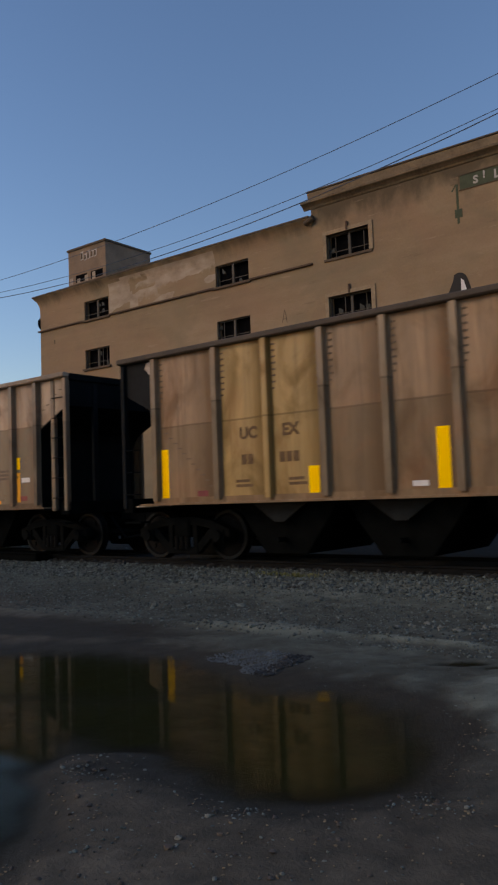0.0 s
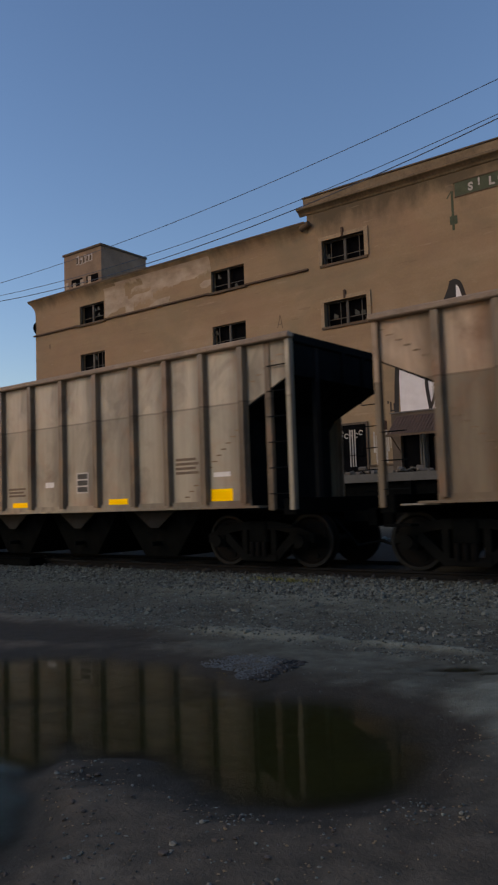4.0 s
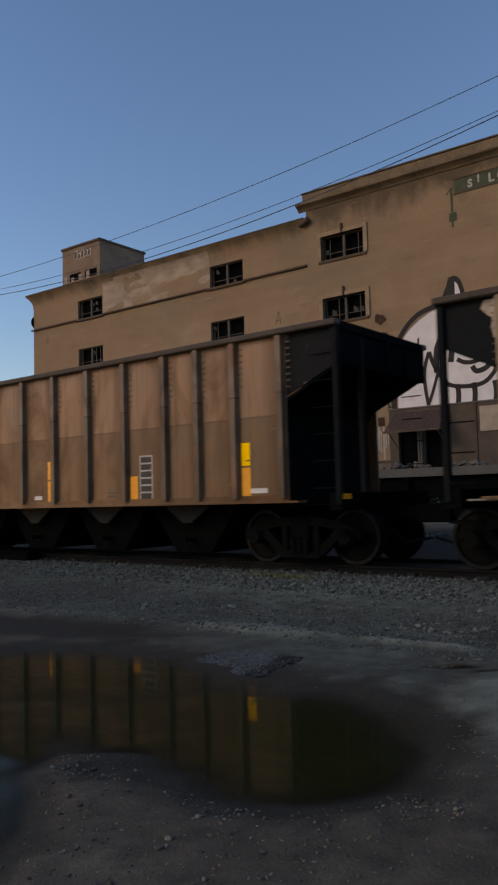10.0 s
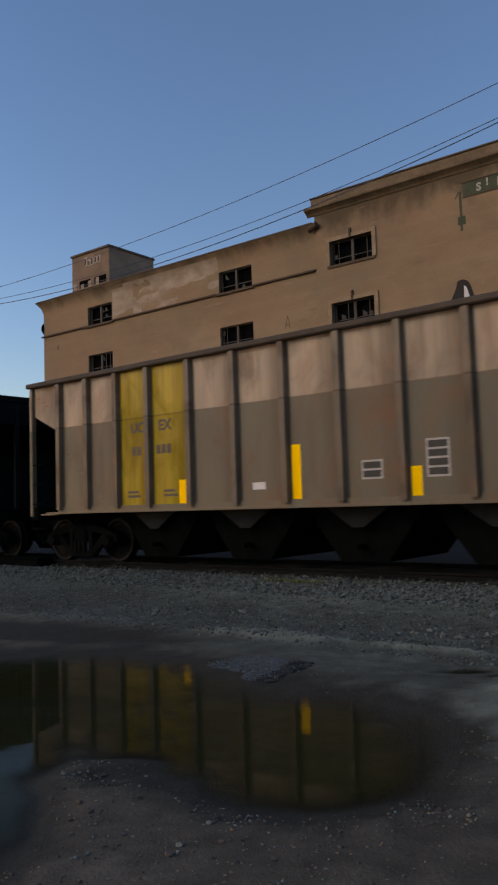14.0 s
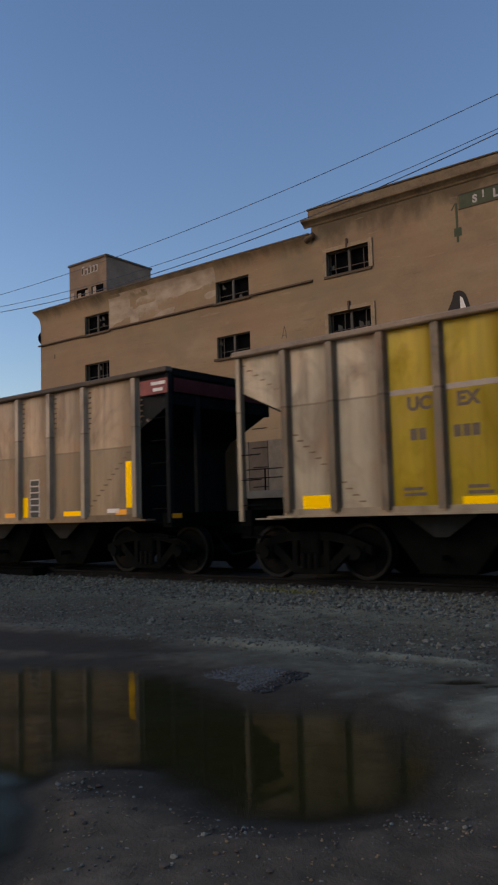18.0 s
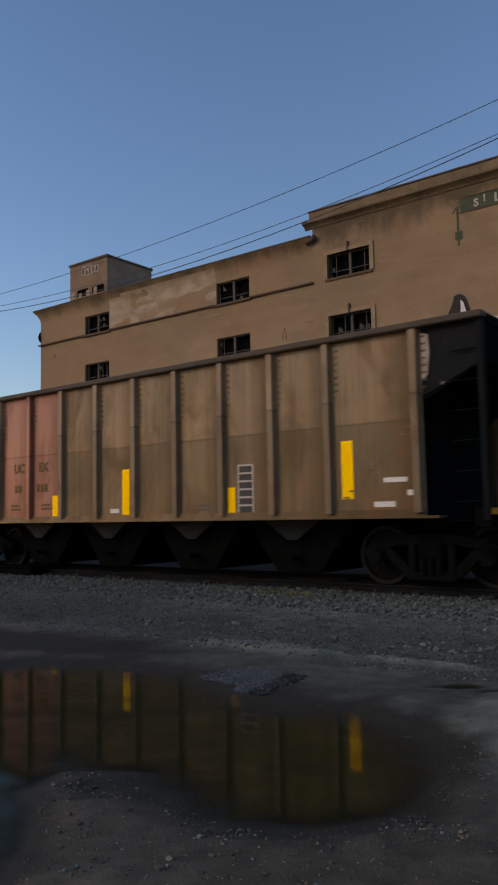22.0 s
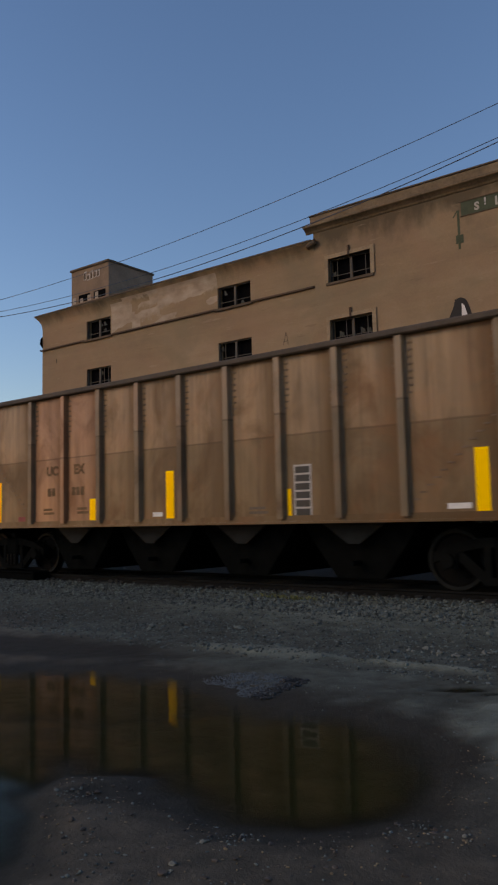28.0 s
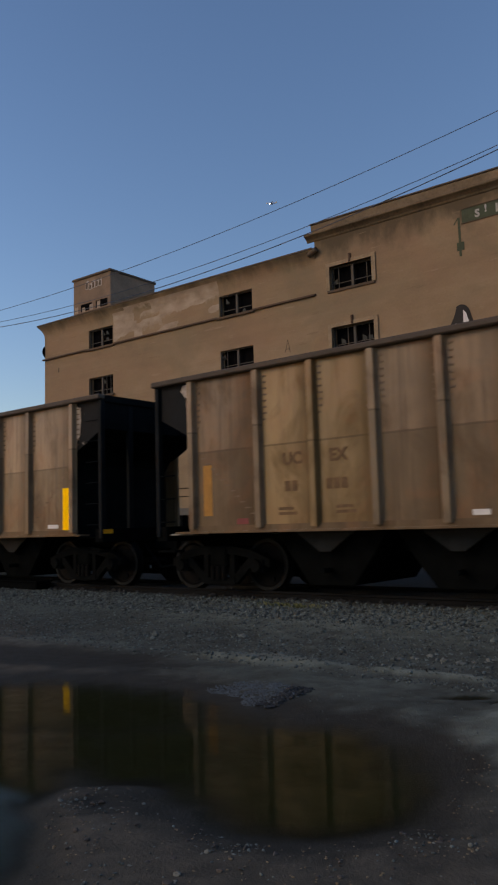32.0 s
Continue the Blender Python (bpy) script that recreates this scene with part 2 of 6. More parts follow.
def by_island(m, spread):
    """Each loose stone a little lighter or darker."""
    nt = m.node_tree
    bs = nt.nodes["Principled BSDF"]
    src = bs.inputs["Base Color"].links[0].from_socket
    geo = nt.nodes.new("ShaderNodeNewGeometry")
    mr = nt.nodes.new("ShaderNodeMapRange")
    mr.inputs["To Min"].default_value, mr.inputs["To Max"].default_value = 1 - spread, 1 + spread
    nt.links.new(geo.outputs["Random Per Island"], mr.inputs["Value"])
    vm = nt.nodes.new("ShaderNodeVectorMath")
    vm.operation = "SCALE"
    nt.links.new(src, vm.inputs[0])
    nt.links.new(mr.outputs[0], vm.inputs["Scale"])
    nt.links.new(vm.outputs[0], bs.inputs["Base Color"])
    return m


M_STONE = by_island(M_STONE, 0.72)
M_BLUESTONE = by_island(plain("blue_grey_gravel", (0.088, 0.102, 0.110), 0.9, 0, 0.3, 9, 60), 0.22)
M_CRUMB = by_island(plain("crumbled_mud", (0.17, 0.125, 0.07), 0.95, 0, 0.4, 9, 60), 0.35)
M_CLOD = by_island(plain("wet_mud_clod", (0.060, 0.047, 0.036), 0.8, 0, 0.4, 9, 60), 0.4)
M_PALESTONE = plain("bleached_stone", (0.145, 0.148, 0.125), 0.9, 0, 0.3, 9, 60)
TUFTS = ((-7.65, 9.95, 1), (-7.25, 9.93, 2), (-7.0, 9.85, 3))
# dark stone; on the track bed its colour also holds the cars' shade
M_DARKSTONE = plain("coal_shade_ballast", (0.021, 0.022, 0.022), 0.9, 0, 0.5, 6, 60)
M_WIRE = plain("dark_cable", (0.045, 0.055, 0.085), 0.6, 0, 0.2)


# ---- mesh tools ----
def box(bm, x0, x1, y0, y1, z0, z1, mtx=None):
    vs = [bm.verts.new((x, y, z)) for x in (x0, x1) for y in (y0, y1) for z in (z0, z1)]
    if mtx is not None:
        for v in vs:
            v.co = mtx @ v.co
    for q in ((0, 1, 3, 2), (4, 6, 7, 5), (0, 4, 5, 1), (2, 3, 7, 6), (0, 2, 6, 4), (1, 5, 7, 3)):
        bm.faces.new([vs[i] for i in q])
    return vs


def box_bm(*a):
    bm = bmesh.new()
    box(bm, *a)
    return bm


def prism(bm, pts, axis, a, b):
    """Extrudes the outline pts from a to b along axis ('x': pts are y, z; 'y': x, z; 'z': x, y)."""
    def at(p, k):
        return {"x": (k, p[0], p[1]), "y": (p[0], k, p[1]), "z": (p[0], p[1], k)}[axis]
    va, vb = [bm.verts.new(at(p, a)) for p in pts], [bm.verts.new(at(p, b)) for p in pts]
    n = len(pts)
    bm.faces.new(va)
    bm.faces.new(vb[::-1])
    for i in range(n):
        bm.faces.new((va[i], vb[i], vb[(i + 1) % n], va[(i + 1) % n]))


def tube(bm, p0, p1, r0, r1=None, seg=10):
    r1 = r0 if r1 is None else r1
    p0, p1 = Vector(p0), Vector(p1)
    q = (p1 - p0).to_track_quat("Z", "Y").to_matrix()
    ra, rb = [], []
    for i in range(seg):
        d = q @ Vector((math.cos(2 * math.pi * i / seg), math.sin(2 * math.pi * i / seg), 0))
        ra.append(bm.verts.new(p0 + d * r0))
        rb.append(bm.verts.new(p1 + d * r1))
    bm.faces.new(ra[::-1])
    bm.faces.new(rb)
    for i in range(seg):
        bm.faces.new((ra[i], ra[(i + 1) % seg], rb[(i + 1) % seg], rb[i]))


def lathe(bm, prof, s, seg):
    """Turns the outline (radius, y) about the y axis; s mirrors it to the other side."""
    rings = []
    for r, y in prof:
        if r == 0:
            rings.append([bm.verts.new((0, s * y, 0))] * seg)
        else:
            rings.append([bm.verts.new((r * math.cos(2 * math.pi * i / seg), s * y, r * math.sin(2 * math.pi * i / seg))) for i in range(seg)])
    for p, q in zip(rings, rings[1:]):
        for i in range(seg):
            j = (i + 1) % seg
            vs = list(dict.fromkeys((p[i], q[i], q[j], p[j])))
            bm.faces.new(vs)


def mesh_of(name, bm, material, bevel=0.0):
    bmesh.ops.recalc_face_normals(bm, faces=bm.faces)
    if bevel:
        bmesh.ops.bevel(bm, geom=bm.edges[:], offset=bevel, segments=1, affect="EDGES")
    me = bpy.data.meshes.new(name)
    bm.to_mesh(me)
    bm.free()
    me.materials.append(material)
    return me


def part(name, bm, material, parent, label="", bevel=0.0):
    ob = new(name, mesh_of(name, bm, material, bevel))
    ob.parent = parent
    if label:
        tagged(ob, label)
    return ob


MESHES = {}


def shared(key, make, material, bevel=0.0):
    """One mesh for all alike pieces."""
    k = (key, material.name)
    if k not in MESHES:
        bm = bmesh.new()
        make(bm)
        MESHES[k] = mesh_of(str(key).split(":")[0], bm, material, bevel)
    return MESHES[k]


def piece(name, key, make, material, parent, label="", at=(0, 0, 0), bevel=0.0):
    ob = new(name, shared(key, make, material, bevel))
    ob.parent, ob.location = parent, at
    if label:
        tagged(ob, label)
    return ob


def thing(name, label, category, m=None, group="", kind=""):
    ob = new(name)
    ob.empty_display_size = 0.2
    if m is not None:
        ob.matrix_world = m
    return tagged(ob, label, category, group, kind)


def text_mesh(txt, size, material, depth=0.004):
    key = ("text:" + txt, size, material.name)
    if key not in MESHES:
        cu = bpy.data.curves.new("lettering", "FONT")
        cu.body, cu.size, cu.extrude, cu.align_x = txt, size, depth, "CENTER"
        cu.resolution_u, cu.offset = 3, 0.012 * size / 0.3
        tmp = bpy.data.objects.new("lettering", cu)
        scene.collection.objects.link(tmp)
        me = bpy.data.meshes.new_from_object(tmp.evaluated_get(bpy.context.evaluated_depsgraph_get()))
        bpy.data.objects.remove(tmp)
        me.name = "lettering"
        me.materials.clear()
        me.materials.append(material)
        MESHES[key] = me
    return MESHES[key]


# ---- ground ----
RAIL_TOP, TRACK_Y = 0.23, 11.72


def smooth(a, b, v):
    t = np.clip((v - a) / (b - a), 0, 1)
    return t * t * (3 - 2 * t)


def waves(x, y, f, seed):
    r = np.random.RandomState(seed)
    out = np.zeros_like(x)
    for k in range(7):
        a, p, g = r.uniform(0, 2 * np.pi), r.uniform(0, 6.28), f * r.uniform(0.6, 1.7)
        out += np.sin(g * (x * np.cos(a) + y * np.sin(a)) + p)
    return out / 7


def ellipse(x, y, cx, cy, rx, ry, turn):
    c, s = math.cos(radians(turn)), math.sin(radians(turn))
    u, v = (x - cx) * c + (y - cy) * s, -(x - cx) * s + (y - cy) * c
    return np.sqrt((u / rx) ** 2 + (v / ry) ** 2)


SMALL_PUDDLES = ((-2.57, 5.68, 0.20, 0.065), (-2.22, 5.72, 0.16, 0.055))


def ground_z(x, y):
    z = 0.045 + 0.012 * waves(x, y, 1.3, 3) + 0.006 * waves(x, y, 4.5, 5)
    basin = np.minimum(ellipse(x, y, -2.88, 3.74, 0.98, 0.98, 0), ellipse(x, y, -2.42, 3.42, 0.66, 0.70, 0))
    basin = np.minimum(basin, ellipse(x, y, -4.95, 4.0, 1.75, 1.05, 8))
    basin = np.minimum(basin, ellipse(x, y, -3.5, 3.60, 1.05, 0.95, 0))
    basin = np.minimum(basin, ellipse(x, y, -4.45, 2.95, 0.98, 0.98, 0))
    basin = np.minimum(basin, np.minimum(ellipse(x, y, -3.45, 2.09, 0.82, 0.36, -31), ellipse(x, y, -3.95, 2.5, 0.56, 0.62, 0)))
    basin = basin + 0.07 * waves(x, y, 2.6, 8) + 0.08 * waves(x, y, 8.0, 9) + 0.05 * waves(x, y, 21.0, 10)
    z = z - 0.11 * (1 - smooth(0.38, 1.45, basin))
    for cx, cy, rx, ry in SMALL_PUDDLES:
        z = z - 0.030 * (1 - smooth(0.5, 1.5, ellipse(x, y, cx, cy, rx, ry, 30) + 0.2 * waves(x, y, 14.0, 31)))
    z = z - 0.030 * (1 - smooth(0.5, 1.2, ellipse(x, y, -7.4, 5.3, 2.3, 0.62, 10) + 0.3 * waves(x, y, 5.0, 33)))
    z = z - 0.012 * (1 - smooth(0.6, 1.3, ellipse(x, y, -1.75, 3.9, 0.45, 0.85, 0) + 0.2 * waves(x, y, 5.0, 34)))
    z = z + 0.048 * (1 - smooth(0.3, 1.1, ellipse(x, y, -4.75, 6.2, 1.15, 0.22, 4) + 0.3 * waves(x, y, 6.0, 35)))
    z = z + 0.042 * (1 - smooth(0.3, 1.1, ellipse(x, y, -3.2, 6.3, 0.8, 0.10, 4) + 0.3 * waves(x, y, 6.0, 36)))
    z = z + 0.040 * (1 - smooth(0.3, 1.3, ellipse(x, y, -1.1, 5.1, 1.2, 1.5, 0) + 0.3 * waves(x, y, 4.0, 37)))
    z = z + 0.034 * (1 - smooth(0.2, 1.2, ellipse(x, y, -3.28, 2.86, 0.34, 0.20, 50) + 0.2 * waves(x, y, 9.0, 41)))
    z = z + 0.010 * (1 - smooth(0.75, 1.05, ellipse(x, y, -4.10, 5.0, 0.50, 0.42, 0)))
    z = z + 0.06 * smooth(7.0, 10.4, y) * (1 - smooth(13.4, 15.5, y))
    z = z + 0.45 * smooth(15, 18.5, y) * (0.75 + 0.5 * waves(x, y, 0.5, 12)) * (1 - smooth(60, 120, y))
    return z


def axis_steps(lo, near0, near1, hi, fine, coarse_n):
    a = np.arange(near0, near1, fine)
    g = np.geomspace(fine, 1, coarse_n)
    g = np.cumsum(g / g.sum())
    return np.concatenate([near0 - (near0 - lo) * g[::-1], a, near1 + (hi - near1) * g])


def build_ground(material):
    xs = axis_steps(-1500, -16, 4, 1500, 0.06, 60)
    ys = axis_steps(-300, 0.6, 11.0, 2500, 0.06, 70)
    gx, gy = np.meshgrid(xs, ys)
    gz = ground_z(gx, gy)
    near = (gx > -16) & (gx < 4) & (gy > 0.6) & (gy < 11)
    r = np.random.RandomState(4)
    gz = gz + near * r.normal(0, 0.0034, gx.shape)
    nx, ny = len(xs), len(ys)
    verts = np.stack([gx.ravel(), gy.ravel(), gz.ravel()], 1)
    i = np.arange(nx * ny).reshape(ny, nx)
    faces = np.stack([i[:-1, :-1].ravel(), i[:-1, 1:].ravel(), i[1:, 1:].ravel(), i[1:, :-1].ravel()], 1)
    me = bpy.data.meshes.new("ground")
    me.from_pydata(verts.tolist(), [], faces.tolist())
    me.materials.append(material)
    me.polygons.foreach_set("use_smooth", [True] * len(me.polygons))
    return tagged(new("ground", me), "damp grey dirt yard with gravel and a puddle basin", "ground", kind="structure")


def ground_material():
    m, nt, bs, co = start("damp_dirt")
    big = noise_tex(nt, co, 0.55, 5, 0.6, 0.4)
    mid = noise_tex(nt, co, 4.0, 6, 0.65)
    fine = noise_tex(nt, co, 45.0, 4, 0.7)
    f = fmath(nt, "ADD", fmath(nt, "MULTIPLY", big, 0.5), fmath(nt, "ADD", fmath(nt, "MULTIPLY", mid, 0.3), fmath(nt, "MULTIPLY", fine, 0.2)))
    dry = ramp(nt, f, ((0.34, (0.080, 0.088, 0.070)), (0.52, (0.172, 0.188, 0.152)), (0.68, (0.28, 0.305, 0.248))))
    crust = noise_tex(nt, stretch(nt, co, 0.55, 1.0, 1.0), 0.62, 5, 0.6, 0.9)
    cr = nt.nodes.new("ShaderNodeMapRange")
    cr.inputs["From Min"].default_value, cr.inputs["From Max"].default_value = 0.50, 0.66
    nt.links.new(crust, cr.inputs["Value"])
    dry = mix(nt, fmath(nt, "MULTIPLY", cr.outputs[0], 0.28), dry, (0.20, 0.20, 0.15))
    sep = nt.nodes.new("ShaderNodeSeparateXYZ")
    nt.links.new(co, sep.inputs[0])
    # raised ground dries out paler
    high = nt.nodes.new("ShaderNodeMapRange")
    high.inputs["From Min"].default_value, high.inputs["From Max"].default_value = 0.076, 0.106
    nt.links.new(fmath(nt, "ADD", sep.outputs[2], fmath(nt, "MULTIPLY", fmath(nt, "SUBTRACT", mid, 0.5), 0.06)), high.inputs["Value"])
    dry = mix(nt, fmath(nt, "MULTIPLY", high.outputs[0], 0.5), dry, (0.190, 0.188, 0.145))
    # darker towards the far end of the yard
    far_dark = nt.nodes.new("ShaderNodeMapRange")
    far_dark.interpolation_type = "SMOOTHSTEP"
    far_dark.inputs["From Min"].default_value, far_dark.inputs["From Max"].default_value = -5.0, -11.0
    nt.links.new(fmath(nt, "ADD", sep.outputs[0], fmath(nt, "MULTIPLY", fmath(nt, "SUBTRACT", big, 0.5), 6.0)), far_dark.inputs["Value"])
    dry = mix(nt, fmath(nt, "MULTIPLY", far_dark.outputs[0], 0.55), dry, (0.062, 0.070, 0.058))
    # coal spilt along the track; shade under and behind the cars is painted in
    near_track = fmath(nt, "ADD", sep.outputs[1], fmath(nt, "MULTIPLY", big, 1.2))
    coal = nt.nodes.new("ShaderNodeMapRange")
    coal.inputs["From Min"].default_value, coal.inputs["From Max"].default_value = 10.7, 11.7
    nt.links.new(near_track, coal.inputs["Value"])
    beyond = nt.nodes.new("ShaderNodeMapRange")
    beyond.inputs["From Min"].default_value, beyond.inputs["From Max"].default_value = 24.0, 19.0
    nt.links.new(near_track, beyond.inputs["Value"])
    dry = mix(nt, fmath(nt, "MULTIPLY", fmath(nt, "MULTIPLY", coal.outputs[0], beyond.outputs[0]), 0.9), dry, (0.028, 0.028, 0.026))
    # brown mud on the near shore
    mud = ramp(nt, f, ((0.34, (0.095, 0.078, 0.056)), (0.52, (0.185, 0.152, 0.108)), (0.68, (0.285, 0.234, 0.168))))
    shore = nt.nodes.new("ShaderNodeMapRange")
    shore.inputs["From Min"].default_value, shore.inputs["From Max"].default_value = 4.6, 3.2
    nt.links.new(fmath(nt, "ADD", fmath(nt, "ADD", sep.outputs[1], fmath(nt, "MULTIPLY", sep.outputs[0], 0.35)), fmath(nt, "MULTIPLY", big, 1.6)), shore.inputs["Value"])
    dry = mix(nt, shore.outputs[0], dry, mud)
    wet = nt.nodes.new("ShaderNodeMapRange")
    wet.inputs["From Min"].default_value, wet.inputs["From Max"].default_value = 0.082, 0.020
    nt.links.new(fmath(nt, "ADD", sep.outputs[2], fmath(nt, "MULTIPLY", fmath(nt, "SUBTRACT", mid, 0.5), 0.05)), wet.inputs["Value"])
    nt.links.new(mix(nt, wet.outputs[0], dry, (0.038, 0.034, 0.025)), bs.inputs["Base Color"])
    bs.inputs["Specular IOR Level"].default_value = 0.12
    nt.links.new(fmath(nt, "SUBTRACT", 0.92, fmath(nt, "MULTIPLY", wet.outputs[0], 0.22)), bs.inputs["Roughness"])
    bump(nt, bs, fmath(nt, "ADD", mid, fmath(nt, "MULTIPLY", fine, 0.6)), 0.55, 0.025)
    return m


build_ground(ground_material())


def water_material():
    m, nt, bs, co = start("still_muddy_water")
    bs.inputs["Base Color"].default_value = (0.023, 0.024, 0.007, 1)
    bs.inputs["IOR"].default_value = 1.27
    bs.inputs["Specular IOR Level"].default_value = 0.10
    # clear at the shallow rim, cloudy where it is deep
    depth = nt.nodes.new("ShaderNodeAttribute")
    depth.attribute_name = "depth"
    rim = noise_tex(nt, co, 4.5, 7, 0.75)
    deep = nt.nodes.new("ShaderNodeMapRange")
    deep.interpolation_type = "SMOOTHSTEP"
    deep.inputs["From Min"].default_value, deep.inputs["From Max"].default_value = -0.010, 0.086
    deep.inputs["To Max"].default_value = 0.92
    nt.links.new(fmath(nt, "ADD", depth.outputs["Fac"], fmath(nt, "MULTIPLY", fmath(nt, "SUBTRACT", rim, 0.50), 0.075)), deep.inputs["Value"])
    nt.links.new(deep.outputs[0], bs.inputs["Alpha"])
    # faint ripples and patches of floating dust
    n = noise_tex(nt, co, 6.0, 3)
    dust = noise_tex(nt, co, 1.7, 6, 0.7)
    film = nt.nodes.new("ShaderNodeMapRange")
    film.inputs["From Min"].default_value, film.inputs["From Max"].default_value = 0.5, 0.72
    film.inputs["To Min"].default_value, film.inputs["To Max"].default_value = 0.025, 0.09
    nt.links.new(dust, film.inputs["Value"])
    nt.links.new(film.outputs[0], bs.inputs["Roughness"])
    bump(nt, bs, n, 0.025, 0.01)
    return m


def build_puddle(x0, x1, y0, y1, step, level, label):
    xs, ys = np.arange(x0, x1, step), np.arange(y0, y1, step)
    gx, gy = np.meshgrid(xs, ys)
    nx, ny = len(xs), len(ys)
    i = np.arange(nx * ny).reshape(ny, nx)
    faces = np.stack([i[:-1, :-1].ravel(), i[:-1, 1:].ravel(), i[1:, 1:].ravel(), i[1:, :-1].ravel()], 1)
    me = bpy.data.meshes.new("puddle")
    me.from_pydata(np.stack([gx.ravel(), gy.ravel(), 0 * gx.ravel() + level], 1).tolist(), [], faces.tolist())
    me.materials.append(water_material())
    me.attributes.new("depth", "FLOAT", "POINT").data.foreach_set("value", (level - ground_z(gx, gy)).ravel().astype(np.float32))
    tagged(new("puddle", me), label, "puddle", kind="structure")


build_puddle(-9, 0.5, 0.8, 5.3, 0.05, 0.0, "shallow puddle of still brown water mirroring the train")
for px, py, rx, ry in SMALL_PUDDLES:
    rim = float(ground_z(np.array([px]), np.array([py]))[0]) + 0.022
    build_puddle(px - 0.4, px + 0.4, py - 0.3, py + 0.3, 0.02, rim, "small dark rain puddle on the dirt yard")


def stones(name, count, seed, region, size, material, label, squat=0.7, oval=False):
    """Scattered blunt stones, joined."""
    r = np.random.RandomState(seed)
    bm = bmesh.new()
    bmesh.ops.create_icosphere(bm, subdivisions=1, radius=1)
    base = np.array([v.co[:] for v in bm.verts])
    tris = np.array([[v.index for v in f.verts] for f in bm.faces])
    bm.free()
    nv = len(base)
    x0, x1, y0, y1 = region
    px, py = r.uniform(x0, x1, count), r.uniform(y0, y1, count)
    if oval:
        a, d = r.uniform(0, 2 * np.pi, count), np.sqrt(r.uniform(0, 1, count)) * r.uniform(0.75, 1.15, count)
        px, py = (x0 + x1) / 2 + (x1 - x0) / 2 * d * np.cos(a), (y0 + y1) / 2 + (y1 - y0) / 2 * d * np.sin(a)
    s = size * np.clip(r.lognormal(0, 0.4, count), 0.4, 2.2)
    vv, ff = [], []
    pz = ground_z(px, py)
    for k in np.nonzero(pz > 0.006)[0]:
        sc = s[k] * r.uniform(0.65, 1.25, 3) * (1, 1, squat)
        v = base * (1 + r.normal(0, 0.16, (nv, 1))) * sc
        a = r.uniform(0, 6.28)
        c, sn = math.cos(a), math.sin(a)
        v = np.stack([v[:, 0] * c - v[:, 1] * sn, v[:, 0] * sn + v[:, 1] * c, v[:, 2]], 1)
        ff.append(tris + nv * len(vv))
        vv.append(v + (px[k], py[k], pz[k] + sc[2] * 0.25))
    me = bpy.data.meshes.new(name)
    me.from_pydata(np.concatenate(vv).tolist(), [], np.concatenate(ff).tolist())
    me.materials.append(material)
    return tagged(new(name, me), label, "gravel", kind="stuff")


stones("ballast", 17000, 21, (-22, 4, 8.7, 10.75), 0.018, M_STONE, "grey crushed stone ballast along the track")
stones("track_bed", 6000, 24, (-26, 6, 10.7, 14.2), 0.036, M_DARKSTONE, "coal-stained ballast between the rails, undercar shade in its colour")
stones("far_ballast", 6000, 26, (-26, 6, 12.9, 17.5), 0.040, M_STONE, "grey crushed stone behind the track")
stones("fine_gravel", 20000, 22, (-13, 2, 5.9, 9.4), 0.0095, M_STONE, "fine grey gravel on the yard")
stones("gravel_patch", 3600, 25, (-4.52, -3.68, 4.62, 5.36), 0.0050, M_BLUESTONE, "small spread of blue-grey gravel by the puddle", oval=True)
stones("clod_ridge", 260, 33, (-3.84, -3.66, 4.58, 5.34), 0.016, M_DARKSTONE, "dark ridge of clods edging the gravel spread", 0.6)
stones("pebbles", 4000, 23, (-6, 1, 1.5, 7.0), 0.0040, M_STONE, "loose pebbles on damp dirt")
stones("mud_crumbs", 3500, 29, (-4.8, 0.6, 1.5, 4.4), 0.0042, M_CRUMB, "crumbs and clods of brown mud", 0.5)
stones("cobbles", 60, 27, (-9, 2, 6.0, 10.4), 0.035, M_STONE, "scattered larger grey stones")


def grass_tuft(x, y, seed):
    r = random.Random(seed)
    bm = bmesh.new()
    for k in range(70):
        px, py = r.gauss(0, 0.16), r.gauss(0, 0.05)
        a, h = r.uniform(0, 6.28), r.uniform(0.03, 0.09)
        dx, dy = math.cos(a) * h * 0.7, math.sin(a) * h * 0.7
        w = 0.004
        v = [bm.verts.new(p) for p in ((px - w, py, 0), (px + w, py, 0), (px + dx * 0.5, py + dy * 0.5, h * 0.7), (px + dx, py + dy, h * 0.75))]
        bm.faces.new((v[0], v[1], v[2]))
        bm.faces.new((v[0], v[2], v[3]))
    g = tagged(new("grass_tuft", mesh_of("grass_tuft", bm, M_STRAW)), "thin tuft of dry yellow-green grass in the ballast", "grass", kind="stuff")
    g.matrix_world = pose(x, y, float(ground_z(np.array([x]), np.array([y]))[0]) - 0.004, 0, 0, r.uniform(0, 40))


